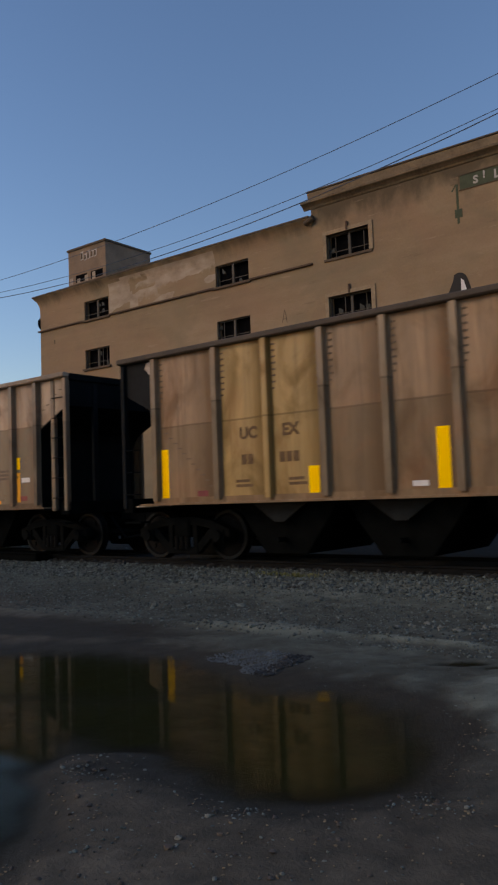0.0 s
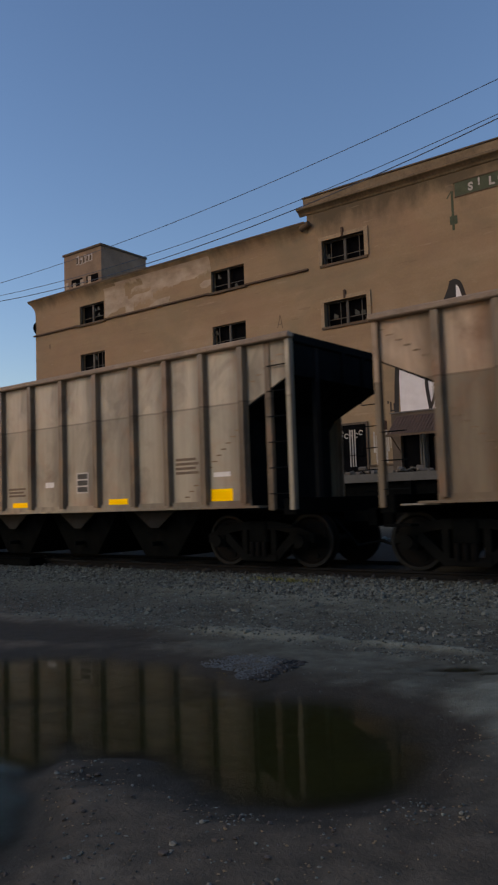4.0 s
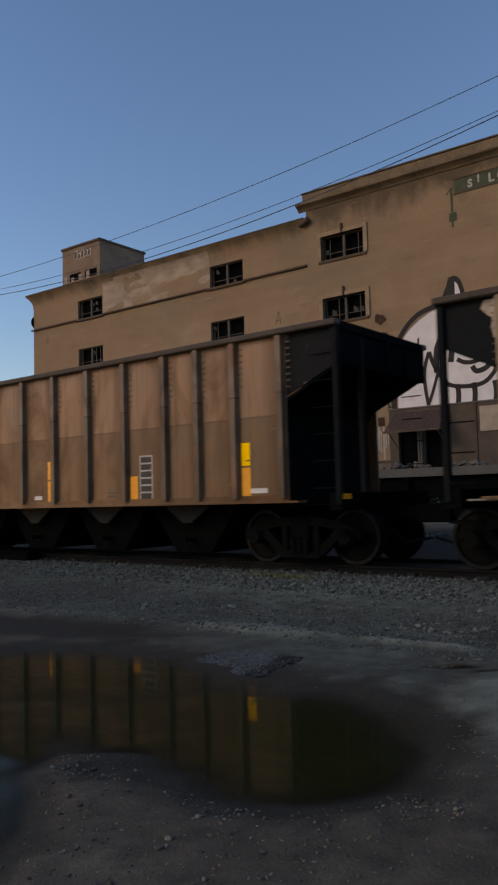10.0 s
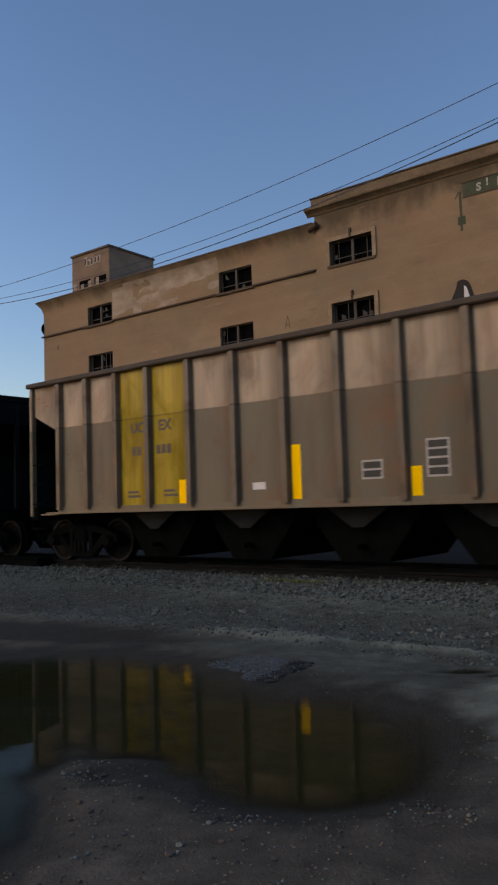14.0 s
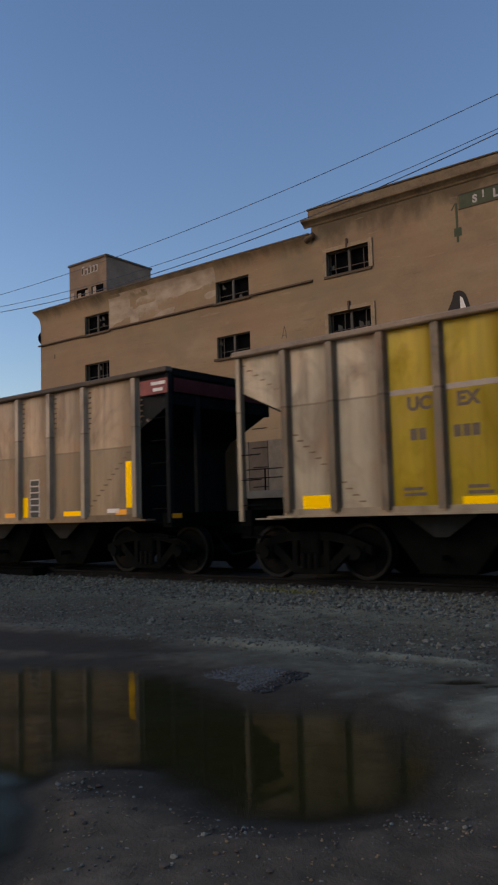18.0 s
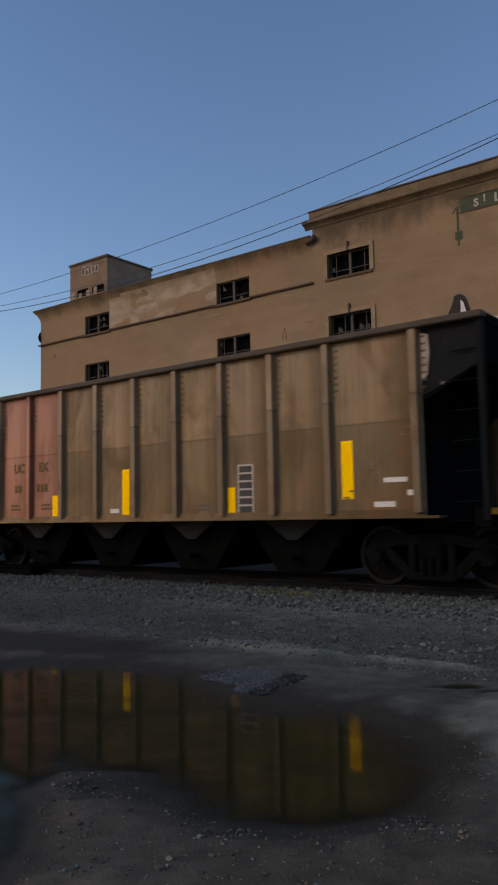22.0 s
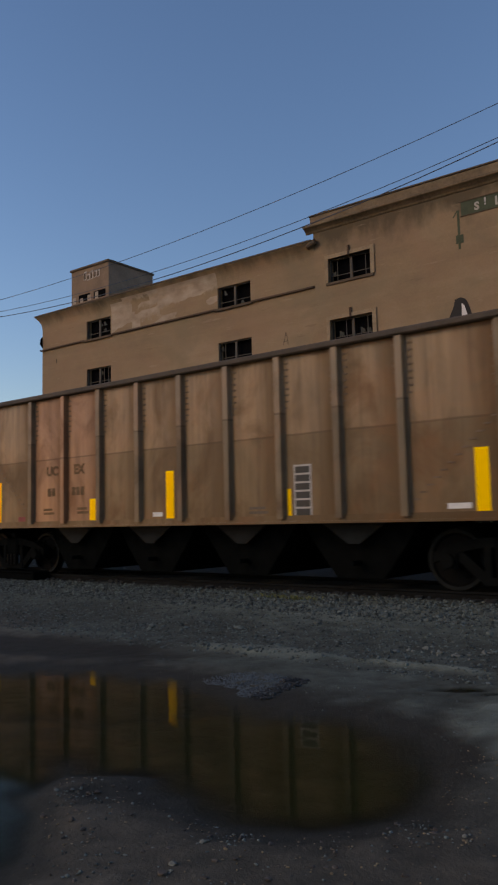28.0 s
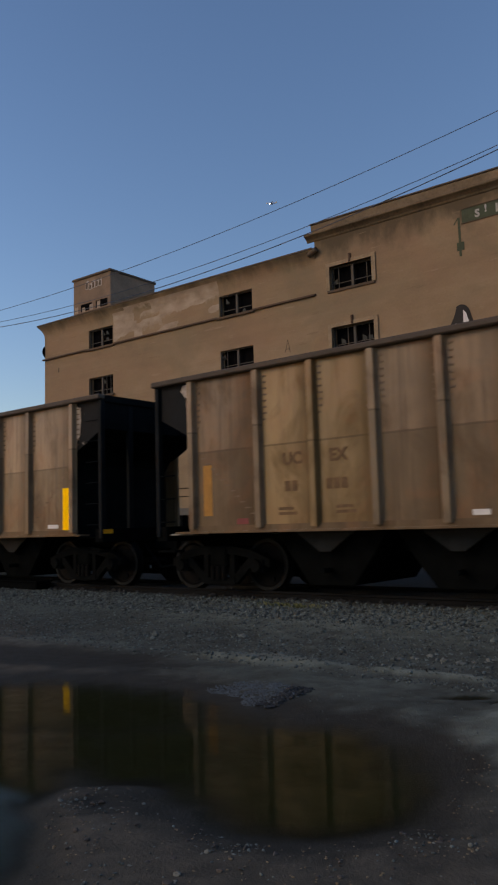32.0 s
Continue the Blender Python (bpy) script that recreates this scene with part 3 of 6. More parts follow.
M_STRAW = plain("dry_straw", (0.125, 0.128, 0.045), 0.9, 0, 0.35, 20, 90)
for tx, ty, ts in TUFTS:
    grass_tuft(tx, ty, ts)
stones("pale_stones", 16, 28, (-3.75, -2.95, 6.8, 7.3), 0.028, M_PALESTONE, "few bleached stones on the yard")
stones("shore_pebbles", 110, 45, (-3.6, -0.6, 1.6, 3.2), 0.0075, M_PALESTONE, "pale pebbles strewn over the muddy shore", 0.6)
stones("shore_clods", 400, 46, (-3.9, -0.4, 1.5, 3.3), 0.009, M_CLOD, "dark clods of wet mud on the shore", 0.55)
for seed, cx, cy in ((41, -3.15, 2.52), (42, -2.5, 2.08), (43, -2.26, 2.64), (44, -1.6, 3.1)):
    stones("pebble_cluster", 45, seed, (cx - 0.18, cx + 0.18, cy - 0.15, cy + 0.15), 0.0046, M_STONE,
           "grey pebbles clustered on wet mud", oval=True)


# ---- track ----
def build_track():
    track = thing("railway_track", "single railway track with rusty rails on wooden ties", "track", kind="structure")
    prof = [(-0.07, 0), (0.07, 0), (0.07, 0.012), (0.012, 0.035), (0.012, 0.135), (0.036, 0.145), (0.036, 0.172), (0.028, 0.18),
            (-0.028, 0.18), (-0.036, 0.172), (-0.036, 0.145), (-0.012, 0.135), (-0.012, 0.035), (-0.07, 0.012)]
    for s in (-0.75, 0.75):
        bm = bmesh.new()
        prism(bm, [(TRACK_Y + s + a, RAIL_TOP - 0.18 + b) for a, b in prof], "x", -160, 120)
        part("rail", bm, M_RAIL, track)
    for k in range(110):
        x = -50 + 0.55 * k
        piece("tie", "tie", lambda b: box(b, -0.115, 0.115, -1.3, 1.3, -0.16, 0), M_TIE, track, at=(x, TRACK_Y, RAIL_TOP - 0.182), bevel=0.01)


build_track()


def rail_box():
    """A squat dark steel box beside the near rail."""
    g = thing("rail_greaser", "squat black steel greaser box beside the near rail", "rail greaser", pose(-15.5, 10.72, 0.02))
    part("casing", box_bm(-0.95, 0.95, -0.2, 0.2, 0.0, 0.24), M_UNDER, g, bevel=0.02)
    part("lid", box_bm(-0.98, 0.98, -0.22, 0.22, 0.242, 0.28), M_TRUCK, g, bevel=0.01)
    for x in (-0.7, 0.7):
        part("foot", box_bm(x - 0.1, x + 0.1, -0.25, -0.2, 0.0, 0.06), M_TRUCK, g)


rail_box()

# ---- hopper cars ----
CAR_L, CAR_P = 13.74, 15.34
SILL, TOP = 1.03, 3.86
BAYS = {
    "T": [0.92, 1.50] + [1.1125] * 8 + [1.50, 0.92],
    "U": [0.97, 1.50] + [1.09] * 8 + [1.50, 1.05],
    "L": [0.47, 0.55, 0.89, 0.89, 0.89] + [1.06] * 6 + [0.89, 0.89, 0.89, 0.55, 0.47],
    "M": [0.99, 0.98, 0.84, 0.81] + [1.065] * 6 + [0.81, 0.84, 0.98, 1.10],
}
PAINTS = {}


def paint(color, **kw):
    k = (tuple(color), tuple(sorted(kw.items())))
    if k not in PAINTS:
        PAINTS[k] = car_paint("car_paint", color, **kw)
    return PAINTS[k]


def make_wheelset(parent, x):
    def wheels(b):
        for s in (-1, 1):
            lathe(b, [(0.0, 0.86), (0.105, 0.86), (0.13, 0.80), (0.16, 0.776), (0.36, 0.768), (0.395, 0.80), (0.450, 0.80), (0.457, 0.69), (0.485, 0.684), (0.485, 0.66), (0.0, 0.66)], s, 28)
            for k in range(4):
                a = k * math.pi / 2
                c = Vector((math.cos(a) * 0.27, s * 0.772, math.sin(a) * 0.27))
                tube(b, c, c + Vector((0, s * 0.016, 0)), 0.05, 0.05, 8)
        tube(b, (0, -1.05, 0), (0, 1.05, 0), 0.085, 0.085, 12)
    ob = piece("wheelset", "wheelset", wheels, M_WHEEL, parent, "steel wheelset with worn treads", at=(x, 0, 0.457))
    me = ob.data
    if len(me.materials) == 1:
        me.materials.append(M_RIM)
        for f in me.polygons:
            if 0.40 < math.hypot(f.center.x, f.center.z) < 0.46 and 0.795 < abs(f.center.y) < 0.81:
                f.material_index = 1
    return ob


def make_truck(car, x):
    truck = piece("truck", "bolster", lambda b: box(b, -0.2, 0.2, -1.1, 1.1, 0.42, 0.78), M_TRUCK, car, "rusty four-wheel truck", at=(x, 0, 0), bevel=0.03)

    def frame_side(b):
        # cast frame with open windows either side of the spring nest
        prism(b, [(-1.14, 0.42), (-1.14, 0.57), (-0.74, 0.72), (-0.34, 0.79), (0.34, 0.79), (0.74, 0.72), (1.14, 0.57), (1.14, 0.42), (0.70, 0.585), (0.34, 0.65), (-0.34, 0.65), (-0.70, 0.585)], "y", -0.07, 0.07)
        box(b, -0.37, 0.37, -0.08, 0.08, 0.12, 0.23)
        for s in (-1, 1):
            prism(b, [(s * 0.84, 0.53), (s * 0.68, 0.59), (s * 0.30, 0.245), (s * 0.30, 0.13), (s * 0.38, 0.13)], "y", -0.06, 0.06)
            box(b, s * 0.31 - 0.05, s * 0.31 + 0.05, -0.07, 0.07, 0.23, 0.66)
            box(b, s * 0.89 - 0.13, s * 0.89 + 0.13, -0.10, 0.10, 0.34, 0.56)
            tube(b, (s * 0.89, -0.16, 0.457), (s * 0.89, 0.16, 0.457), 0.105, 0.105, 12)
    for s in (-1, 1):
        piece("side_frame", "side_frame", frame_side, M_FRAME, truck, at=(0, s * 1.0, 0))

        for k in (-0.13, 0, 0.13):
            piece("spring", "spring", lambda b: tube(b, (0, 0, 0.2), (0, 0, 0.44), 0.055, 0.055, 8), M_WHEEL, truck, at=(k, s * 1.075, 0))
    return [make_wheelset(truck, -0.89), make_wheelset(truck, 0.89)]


def tape(car, x, z0, z1, w, old=False, off=0.0, dim=False, name="reflective_tape"):
    y = -1.474 - off
    bm = bmesh.new()
    box(bm, x - w / 2, x + w / 2, y - 0.004, y, z0, z1)
    part(name, bm, M_TAPE_DIM if dim else M_TAPE_OLD if old else M_TAPE, car, "rubbed amber reflective tape" if dim else "yellow reflective safety tape")


def end_tape(car):
    """A short amber strip on the end sill, facing along the track."""
    x = CAR_L / 2
    part("reflective_tape", box_bm(x, x + 0.004, -1.49, -1.24, 1.07, 1.155), M_TAPE_OLD, car, "short amber tape on the end sill")


def patch(car, name, material, x0, x1, z0, z1, label="", off=0.0):
    bm = bmesh.new()
    y = -1.474 - off
    box(bm, x0, x1, y - 0.004, y, z0, z1)
    return part(name, bm, material, car, label)


def lettering(car, x, z, txt, size, material):
    ob = new("lettering", text_mesh(txt, size, material))
    ob.parent = car
    ob.matrix_local = pose(x, -1.478, z, 90, 0, 0)
    tagged(ob, "black stencilled reporting mark")


def placard(car, x, z, rows, w=0.30, h=0.1):
    """A stencil plate: dark fields in a pale frame."""
    plate = patch(car, "stencil_plate", M_LABEL, x - w / 2 - 0.03, x + w / 2 + 0.03, z - 0.03, z + rows * (h + 0.03), "pale stencil frame")
    for k in range(rows):
        z0 = z + k * (h + 0.03)
        part("stencil_field", box_bm(x - w / 2, x + w / 2, -1.482, -1.478, z0, z0 + h), M_INK, plate)


def hopper_car(fam, color, panel=None, marked=(), end="body", label="", rib=None, dirt=0.35, line=0.5, pale_end=False, pale_chord=False, bare_plates=False):
    car = thing("hopper_car", label, "hopper car", group="train")
    seam_z = 2.82 if fam == "L" else 2.46
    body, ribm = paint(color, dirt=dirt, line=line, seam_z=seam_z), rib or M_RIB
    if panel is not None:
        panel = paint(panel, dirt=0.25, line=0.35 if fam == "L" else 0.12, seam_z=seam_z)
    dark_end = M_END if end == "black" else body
    bays, x = BAYS[fam], -CAR_L / 2
    edges = [x]
    for b in bays:
        x += b
        edges.append(x)
    n = len(bays)
    nend = 2 if fam == "L" else 1
    for s in (-1, 1):
        side = "near" if s < 0 else "far"
        for i, b in enumerate(bays):
            if nend <= i < n - nend:
                mp = panel if (panel is not None and i in marked) else body
                x0, x1 = edges[i], edges[i + 1]
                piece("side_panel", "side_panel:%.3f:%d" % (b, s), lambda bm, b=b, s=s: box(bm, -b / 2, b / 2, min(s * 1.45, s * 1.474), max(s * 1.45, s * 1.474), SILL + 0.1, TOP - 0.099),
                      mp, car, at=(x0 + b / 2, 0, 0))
        for i in range(nend, n - nend + 1):
            mr = ribm
            if panel is not None and fam != "L" and i in marked and i - 1 in marked:
                mr = panel
            piece("side_rib", "side_rib:%d" % s, lambda bm, s=s: (prism(bm, [(-0.075, s * 1.472), (-0.055, s * 1.57), (0.055, s * 1.57), (0.075, s * 1.472)], "z", SILL + 0.08, TOP - 0.099),
                  box(bm, -0.10, 0.10, min(s * 1.474, s * 1.482), max(s * 1.474, s * 1.482), SILL + 0.08, TOP - 0.099)), mr, car, at=(edges[i], 0, 0))
        xa, xb = edges[nend], edges[n - nend]
        piece("side_sill", "side_sill:%s%d" % (fam, s), lambda bm, s=s: (box(bm, xa - 0.35, xb + 0.35, min(s * 1.36, s * 1.62), max(s * 1.36, s * 1.62), SILL, SILL + 0.035),
              box(bm, xa - 0.1, xb + 0.1, min(s * 1.46, s * 1.50), max(s * 1.46, s * 1.50), SILL + 0.03, SILL + 0.13)), body, car)
        piece("top_chord", "top_chord:%d" % s, lambda bm, s=s: box(bm, -CAR_L / 2 - 0.03, CAR_L / 2 + 0.03, min(s * 1.44, s * 1.61), max(s * 1.44, s * 1.61), TOP - 0.10, TOP),
              M_CHORD_PALE if pale_chord else M_CHORD, car, "dirty rolled top chord", bevel=0.02)
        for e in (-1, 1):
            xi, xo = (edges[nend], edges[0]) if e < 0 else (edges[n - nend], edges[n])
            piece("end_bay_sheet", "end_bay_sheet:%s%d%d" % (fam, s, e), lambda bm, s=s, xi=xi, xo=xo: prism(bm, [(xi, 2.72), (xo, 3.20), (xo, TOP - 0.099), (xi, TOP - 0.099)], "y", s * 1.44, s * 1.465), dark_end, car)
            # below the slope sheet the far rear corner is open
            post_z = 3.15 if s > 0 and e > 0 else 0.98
            # far posts are black instead of body paint: their shade is in the colour
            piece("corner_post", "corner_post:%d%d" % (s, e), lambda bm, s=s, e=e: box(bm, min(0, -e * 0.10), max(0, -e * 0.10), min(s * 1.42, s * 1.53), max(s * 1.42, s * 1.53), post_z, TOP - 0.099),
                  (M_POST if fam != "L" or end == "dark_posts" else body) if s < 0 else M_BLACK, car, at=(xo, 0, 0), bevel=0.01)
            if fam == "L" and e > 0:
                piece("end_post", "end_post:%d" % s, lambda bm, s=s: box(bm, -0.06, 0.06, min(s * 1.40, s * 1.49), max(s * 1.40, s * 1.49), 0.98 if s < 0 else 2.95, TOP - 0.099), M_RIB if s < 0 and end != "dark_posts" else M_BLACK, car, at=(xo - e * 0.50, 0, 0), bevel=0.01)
            for k in range(6 if e > 0 else 3):
                piece("grab_iron", "grab_iron:%s%d" % (fam, s), lambda bm, s=s: tube(bm, (-0.2, s * 1.52, 0), (0.2, s * 1.52, 0), 0.011, 0.011, 6), M_BLACK, car, at=(xo - e * 0.28, 0, 1.25 + 0.42 * k))
            piece("end_step", "end_step:%d" % s, lambda bm, s=s: box(bm, -0.22, 0.22, min(s * 1.30, s * 1.55), max(s * 1.30, s * 1.55), -0.02, 0.02), M_UNDER, car, at=(xo - e * 0.28, 0, 0.72), bevel=0.005)
    if end == "black":
        for s in (-1, 1):
            if bare_plates:
                continue
            piece("end_gusset", "end_gusset:%d" % s, lambda bm, s=s: prism(bm, [(0.085, 2.98), (0.19, 3.08), (0.23, 3.4), (0.21, 3.66), (0.085, 3.70)], "y", s * 1.466, s * 1.476), M_CHIP, car, "bare chipped strip beside the rib", at=(edges[n - 1], 0, 0))
            if pale_end:
                piece("peeled_plate", "peeled_plate_wide:%d" % s, lambda bm, s=s: prism(bm, [(-0.09, 2.80), (-0.09, 3.72), (-0.22, 3.73), (-0.30, 3.69), (-0.44, 3.70), (-0.58, 3.66), (-0.52, 3.58), (-0.60, 3.50), (-0.66, 3.40), (-0.55, 3.36), (-0.47, 3.28), (-0.43, 3.17), (-0.30, 3.13), (-0.24, 3.04), (-0.27, 2.95), (-0.17, 2.88)], "y", s * 1.466, s * 1.474), M_PEEL, car, "peeled patch of cream primer", at=(edges[1], 0, 0))
                continue
            piece("peeled_plate", "peeled_plate:%d" % s, lambda bm, s=s: prism(bm, [(-0.09, 3.16), (-0.09, 3.73), (-0.24, 3.73), (-0.29, 3.62), (-0.20, 3.52), (-0.13, 3.47), (-0.16, 3.34), (-0.12, 3.22)], "y", s * 1.466, s * 1.474), M_CHIP, car, "bare chipped strip beside the rib", at=(edges[1], 0, 0))
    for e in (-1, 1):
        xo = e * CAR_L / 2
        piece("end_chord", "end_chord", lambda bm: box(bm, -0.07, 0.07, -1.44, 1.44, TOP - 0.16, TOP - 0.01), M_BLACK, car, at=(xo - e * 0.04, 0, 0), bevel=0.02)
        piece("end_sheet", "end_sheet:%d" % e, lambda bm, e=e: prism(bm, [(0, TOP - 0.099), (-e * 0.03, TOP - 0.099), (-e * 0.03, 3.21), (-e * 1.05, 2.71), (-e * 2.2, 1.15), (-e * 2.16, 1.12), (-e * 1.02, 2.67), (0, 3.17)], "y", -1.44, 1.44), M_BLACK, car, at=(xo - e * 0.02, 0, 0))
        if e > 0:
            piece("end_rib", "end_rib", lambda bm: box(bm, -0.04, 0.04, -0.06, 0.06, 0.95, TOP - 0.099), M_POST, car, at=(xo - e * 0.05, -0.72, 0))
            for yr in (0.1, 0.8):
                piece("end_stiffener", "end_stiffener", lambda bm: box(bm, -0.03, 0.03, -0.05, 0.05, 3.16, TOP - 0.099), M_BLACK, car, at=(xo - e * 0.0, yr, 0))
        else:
            piece("tread_plate", "tread_plate", lambda bm: box(bm, -0.30, 0.30, -1.49, -1.05, 1.004, 1.03), M_TREAD, car, "crossover tread plate, its shine painted as a pale tone", at=(xo + 0.62, 0, 0), bevel=0.006)
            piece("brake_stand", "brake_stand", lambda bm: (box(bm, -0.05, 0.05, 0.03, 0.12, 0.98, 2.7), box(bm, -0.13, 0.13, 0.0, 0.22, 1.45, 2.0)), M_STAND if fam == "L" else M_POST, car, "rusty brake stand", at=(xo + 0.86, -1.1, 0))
        # added black sheet in place of the dark under the slope sheet
        piece("slope_brace", "slope_brace", lambda bm: box(bm, -0.01, 0.01, -1.38, 1.38, 1.0, 2.62), M_BLACK, car, "added black sheet for the dark below the slope sheet", at=(xo - e * 1.16, 0, 0))
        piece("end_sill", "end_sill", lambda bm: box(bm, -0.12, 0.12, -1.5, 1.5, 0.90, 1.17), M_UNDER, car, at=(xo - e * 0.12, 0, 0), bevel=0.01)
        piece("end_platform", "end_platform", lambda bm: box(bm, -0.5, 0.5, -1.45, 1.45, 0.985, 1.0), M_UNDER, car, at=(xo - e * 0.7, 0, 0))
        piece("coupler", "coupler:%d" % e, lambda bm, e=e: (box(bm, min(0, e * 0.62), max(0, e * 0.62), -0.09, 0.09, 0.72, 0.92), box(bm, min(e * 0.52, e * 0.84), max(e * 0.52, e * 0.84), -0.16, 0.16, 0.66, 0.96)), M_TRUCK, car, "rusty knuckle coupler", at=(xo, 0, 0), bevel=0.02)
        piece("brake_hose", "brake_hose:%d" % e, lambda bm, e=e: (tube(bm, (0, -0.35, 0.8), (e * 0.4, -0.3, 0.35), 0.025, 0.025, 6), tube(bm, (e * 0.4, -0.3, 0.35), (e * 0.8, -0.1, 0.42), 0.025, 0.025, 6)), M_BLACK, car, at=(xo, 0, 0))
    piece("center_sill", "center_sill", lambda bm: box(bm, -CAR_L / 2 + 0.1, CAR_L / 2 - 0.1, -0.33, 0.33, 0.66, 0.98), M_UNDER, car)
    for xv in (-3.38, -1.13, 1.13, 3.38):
        chute = piece("hopper_chute", "hopper_chute", lambda bm: prism(bm, [(-1.1, 1.10), (1.1, 1.10), (0.80, 0.66), (0.42, 0.16), (-0.42, 0.16), (-0.80, 0.66)], "y", -1.05, 1.05), M_UNDER, car, "near-black discharge hopper, undercar shade in its colour", at=(xv, 0, 0))
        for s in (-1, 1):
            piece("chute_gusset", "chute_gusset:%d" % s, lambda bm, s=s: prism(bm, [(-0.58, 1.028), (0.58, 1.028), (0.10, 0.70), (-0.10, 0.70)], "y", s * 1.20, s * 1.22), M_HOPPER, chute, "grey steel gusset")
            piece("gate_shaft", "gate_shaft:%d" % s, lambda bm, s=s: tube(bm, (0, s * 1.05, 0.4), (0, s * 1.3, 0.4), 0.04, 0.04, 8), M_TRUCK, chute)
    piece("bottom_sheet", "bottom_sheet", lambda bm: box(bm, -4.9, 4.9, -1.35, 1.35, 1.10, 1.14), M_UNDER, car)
    wheels = []
    for e in (-1, 1):
        wheels += make_truck(car, e * 5.76)
    return car, wheels, edges


LE = -CAR_L / 2
TAN = (0.315, 0.178, 0.098)
GREY = (0.435, 0.355, 0.275)
YEL = (0.46, 0.30, 0.004)
P_RIB = car_paint("dusty_pale_rib_paint", (0.43, 0.325, 0.242), 0.3, 0.4, 0.2)
D_RIB = car_paint("dark_rib_paint", (0.185, 0.125, 0.085), 0.35, 0.3, 0.4)
T_RIB = car_paint("dirty_tan_rib_paint", (0.29, 0.190, 0.118), 0.35, 0.4, 0.3)
CARS = [
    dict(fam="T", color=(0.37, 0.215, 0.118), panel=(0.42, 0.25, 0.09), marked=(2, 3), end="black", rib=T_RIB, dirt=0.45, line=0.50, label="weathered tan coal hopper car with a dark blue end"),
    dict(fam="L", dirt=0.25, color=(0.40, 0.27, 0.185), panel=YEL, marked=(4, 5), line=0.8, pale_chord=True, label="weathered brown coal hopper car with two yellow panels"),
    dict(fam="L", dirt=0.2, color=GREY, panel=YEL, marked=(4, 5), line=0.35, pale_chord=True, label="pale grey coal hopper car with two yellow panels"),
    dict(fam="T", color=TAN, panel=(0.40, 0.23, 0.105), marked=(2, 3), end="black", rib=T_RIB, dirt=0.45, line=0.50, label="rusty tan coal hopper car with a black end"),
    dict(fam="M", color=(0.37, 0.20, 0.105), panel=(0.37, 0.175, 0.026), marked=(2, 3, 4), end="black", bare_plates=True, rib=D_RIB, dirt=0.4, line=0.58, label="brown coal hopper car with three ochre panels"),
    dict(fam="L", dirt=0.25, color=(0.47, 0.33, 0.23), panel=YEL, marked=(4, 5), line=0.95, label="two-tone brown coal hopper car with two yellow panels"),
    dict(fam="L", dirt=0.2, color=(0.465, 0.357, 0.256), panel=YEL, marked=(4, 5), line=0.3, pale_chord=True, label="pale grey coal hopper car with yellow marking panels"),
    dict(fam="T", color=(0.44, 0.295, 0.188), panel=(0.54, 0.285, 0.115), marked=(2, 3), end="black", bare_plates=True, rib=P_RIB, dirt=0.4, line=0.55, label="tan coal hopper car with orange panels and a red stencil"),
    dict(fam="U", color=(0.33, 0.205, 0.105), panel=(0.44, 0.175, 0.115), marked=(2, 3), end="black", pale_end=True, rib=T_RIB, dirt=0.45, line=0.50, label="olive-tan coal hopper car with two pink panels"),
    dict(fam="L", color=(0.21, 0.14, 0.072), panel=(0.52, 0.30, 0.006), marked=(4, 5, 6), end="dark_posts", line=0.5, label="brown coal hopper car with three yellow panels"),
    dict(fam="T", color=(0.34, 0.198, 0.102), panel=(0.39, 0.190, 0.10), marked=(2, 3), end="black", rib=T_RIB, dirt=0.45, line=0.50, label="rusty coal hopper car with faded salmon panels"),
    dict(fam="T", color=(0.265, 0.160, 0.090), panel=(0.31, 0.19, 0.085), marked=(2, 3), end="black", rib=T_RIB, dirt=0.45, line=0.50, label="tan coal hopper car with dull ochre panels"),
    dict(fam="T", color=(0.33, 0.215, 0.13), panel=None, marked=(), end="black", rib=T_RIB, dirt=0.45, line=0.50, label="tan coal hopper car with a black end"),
]


def rivet_rows(car, fam, edges, nend):
    """Rivet heads along the ribs and along the slope sheets behind the end panels."""
    bm = bmesh.new()
    n = len(edges) - 1
    for i in range(nend, n - nend + 1):
        for k in range(0 if fam == "L" or (fam == "M" and i < 5) else 8):
            z = TOP - 0.22 - 0.105 * k
            box(bm, edges[i] - 0.141, edges[i] - 0.119, -1.484, -1.474, z - 0.011, z + 0.011)
            box(bm, edges[i] + 0.105, edges[i] + 0.105 + (0.075 if k < 7 else 0.045), -1.486, -1.474, z - 0.014, z + 0.014)
    for e in (-1, 1):
        for k in range(14):
            x, z = e * (CAR_L / 2 - 1.05 - 0.11 * k), 2.45 - 0.10 * k
            if z > 1.2:
                box(bm, x - 0.055, x + 0.055, -1.484, -1.474, z - 0.012, z + 0.012)
    if fam == "L":
        for e in (-1, 1):
            for k in range(7):
                x, z = e * (CAR_L / 2 - 0.12 - 0.14 * k), 3.62 - 0.095 * k
                box(bm, x - 0.05, x + 0.05, -1.474, -1.466, z - 0.012, z + 0.012)
    tagged(part("rivets", bm, T_RIB if fam == "L" else M_WELD, car, "rows of dirty rivet heads"), kind="stuff")


def bars(car, x0, x1, z0, z1, rows, gap=0.4, ink=None):
    """Unreadable stencil lines as plain bars."""
    h = (z1 - z0) / rows
    for k in range(rows):
        patch(car, "stencil_line", ink or M_FADED, x0, x1 - 0.06 * (k % 2), z0 + h * k, z0 + h * (k + 1 - gap), "faded stencil line")


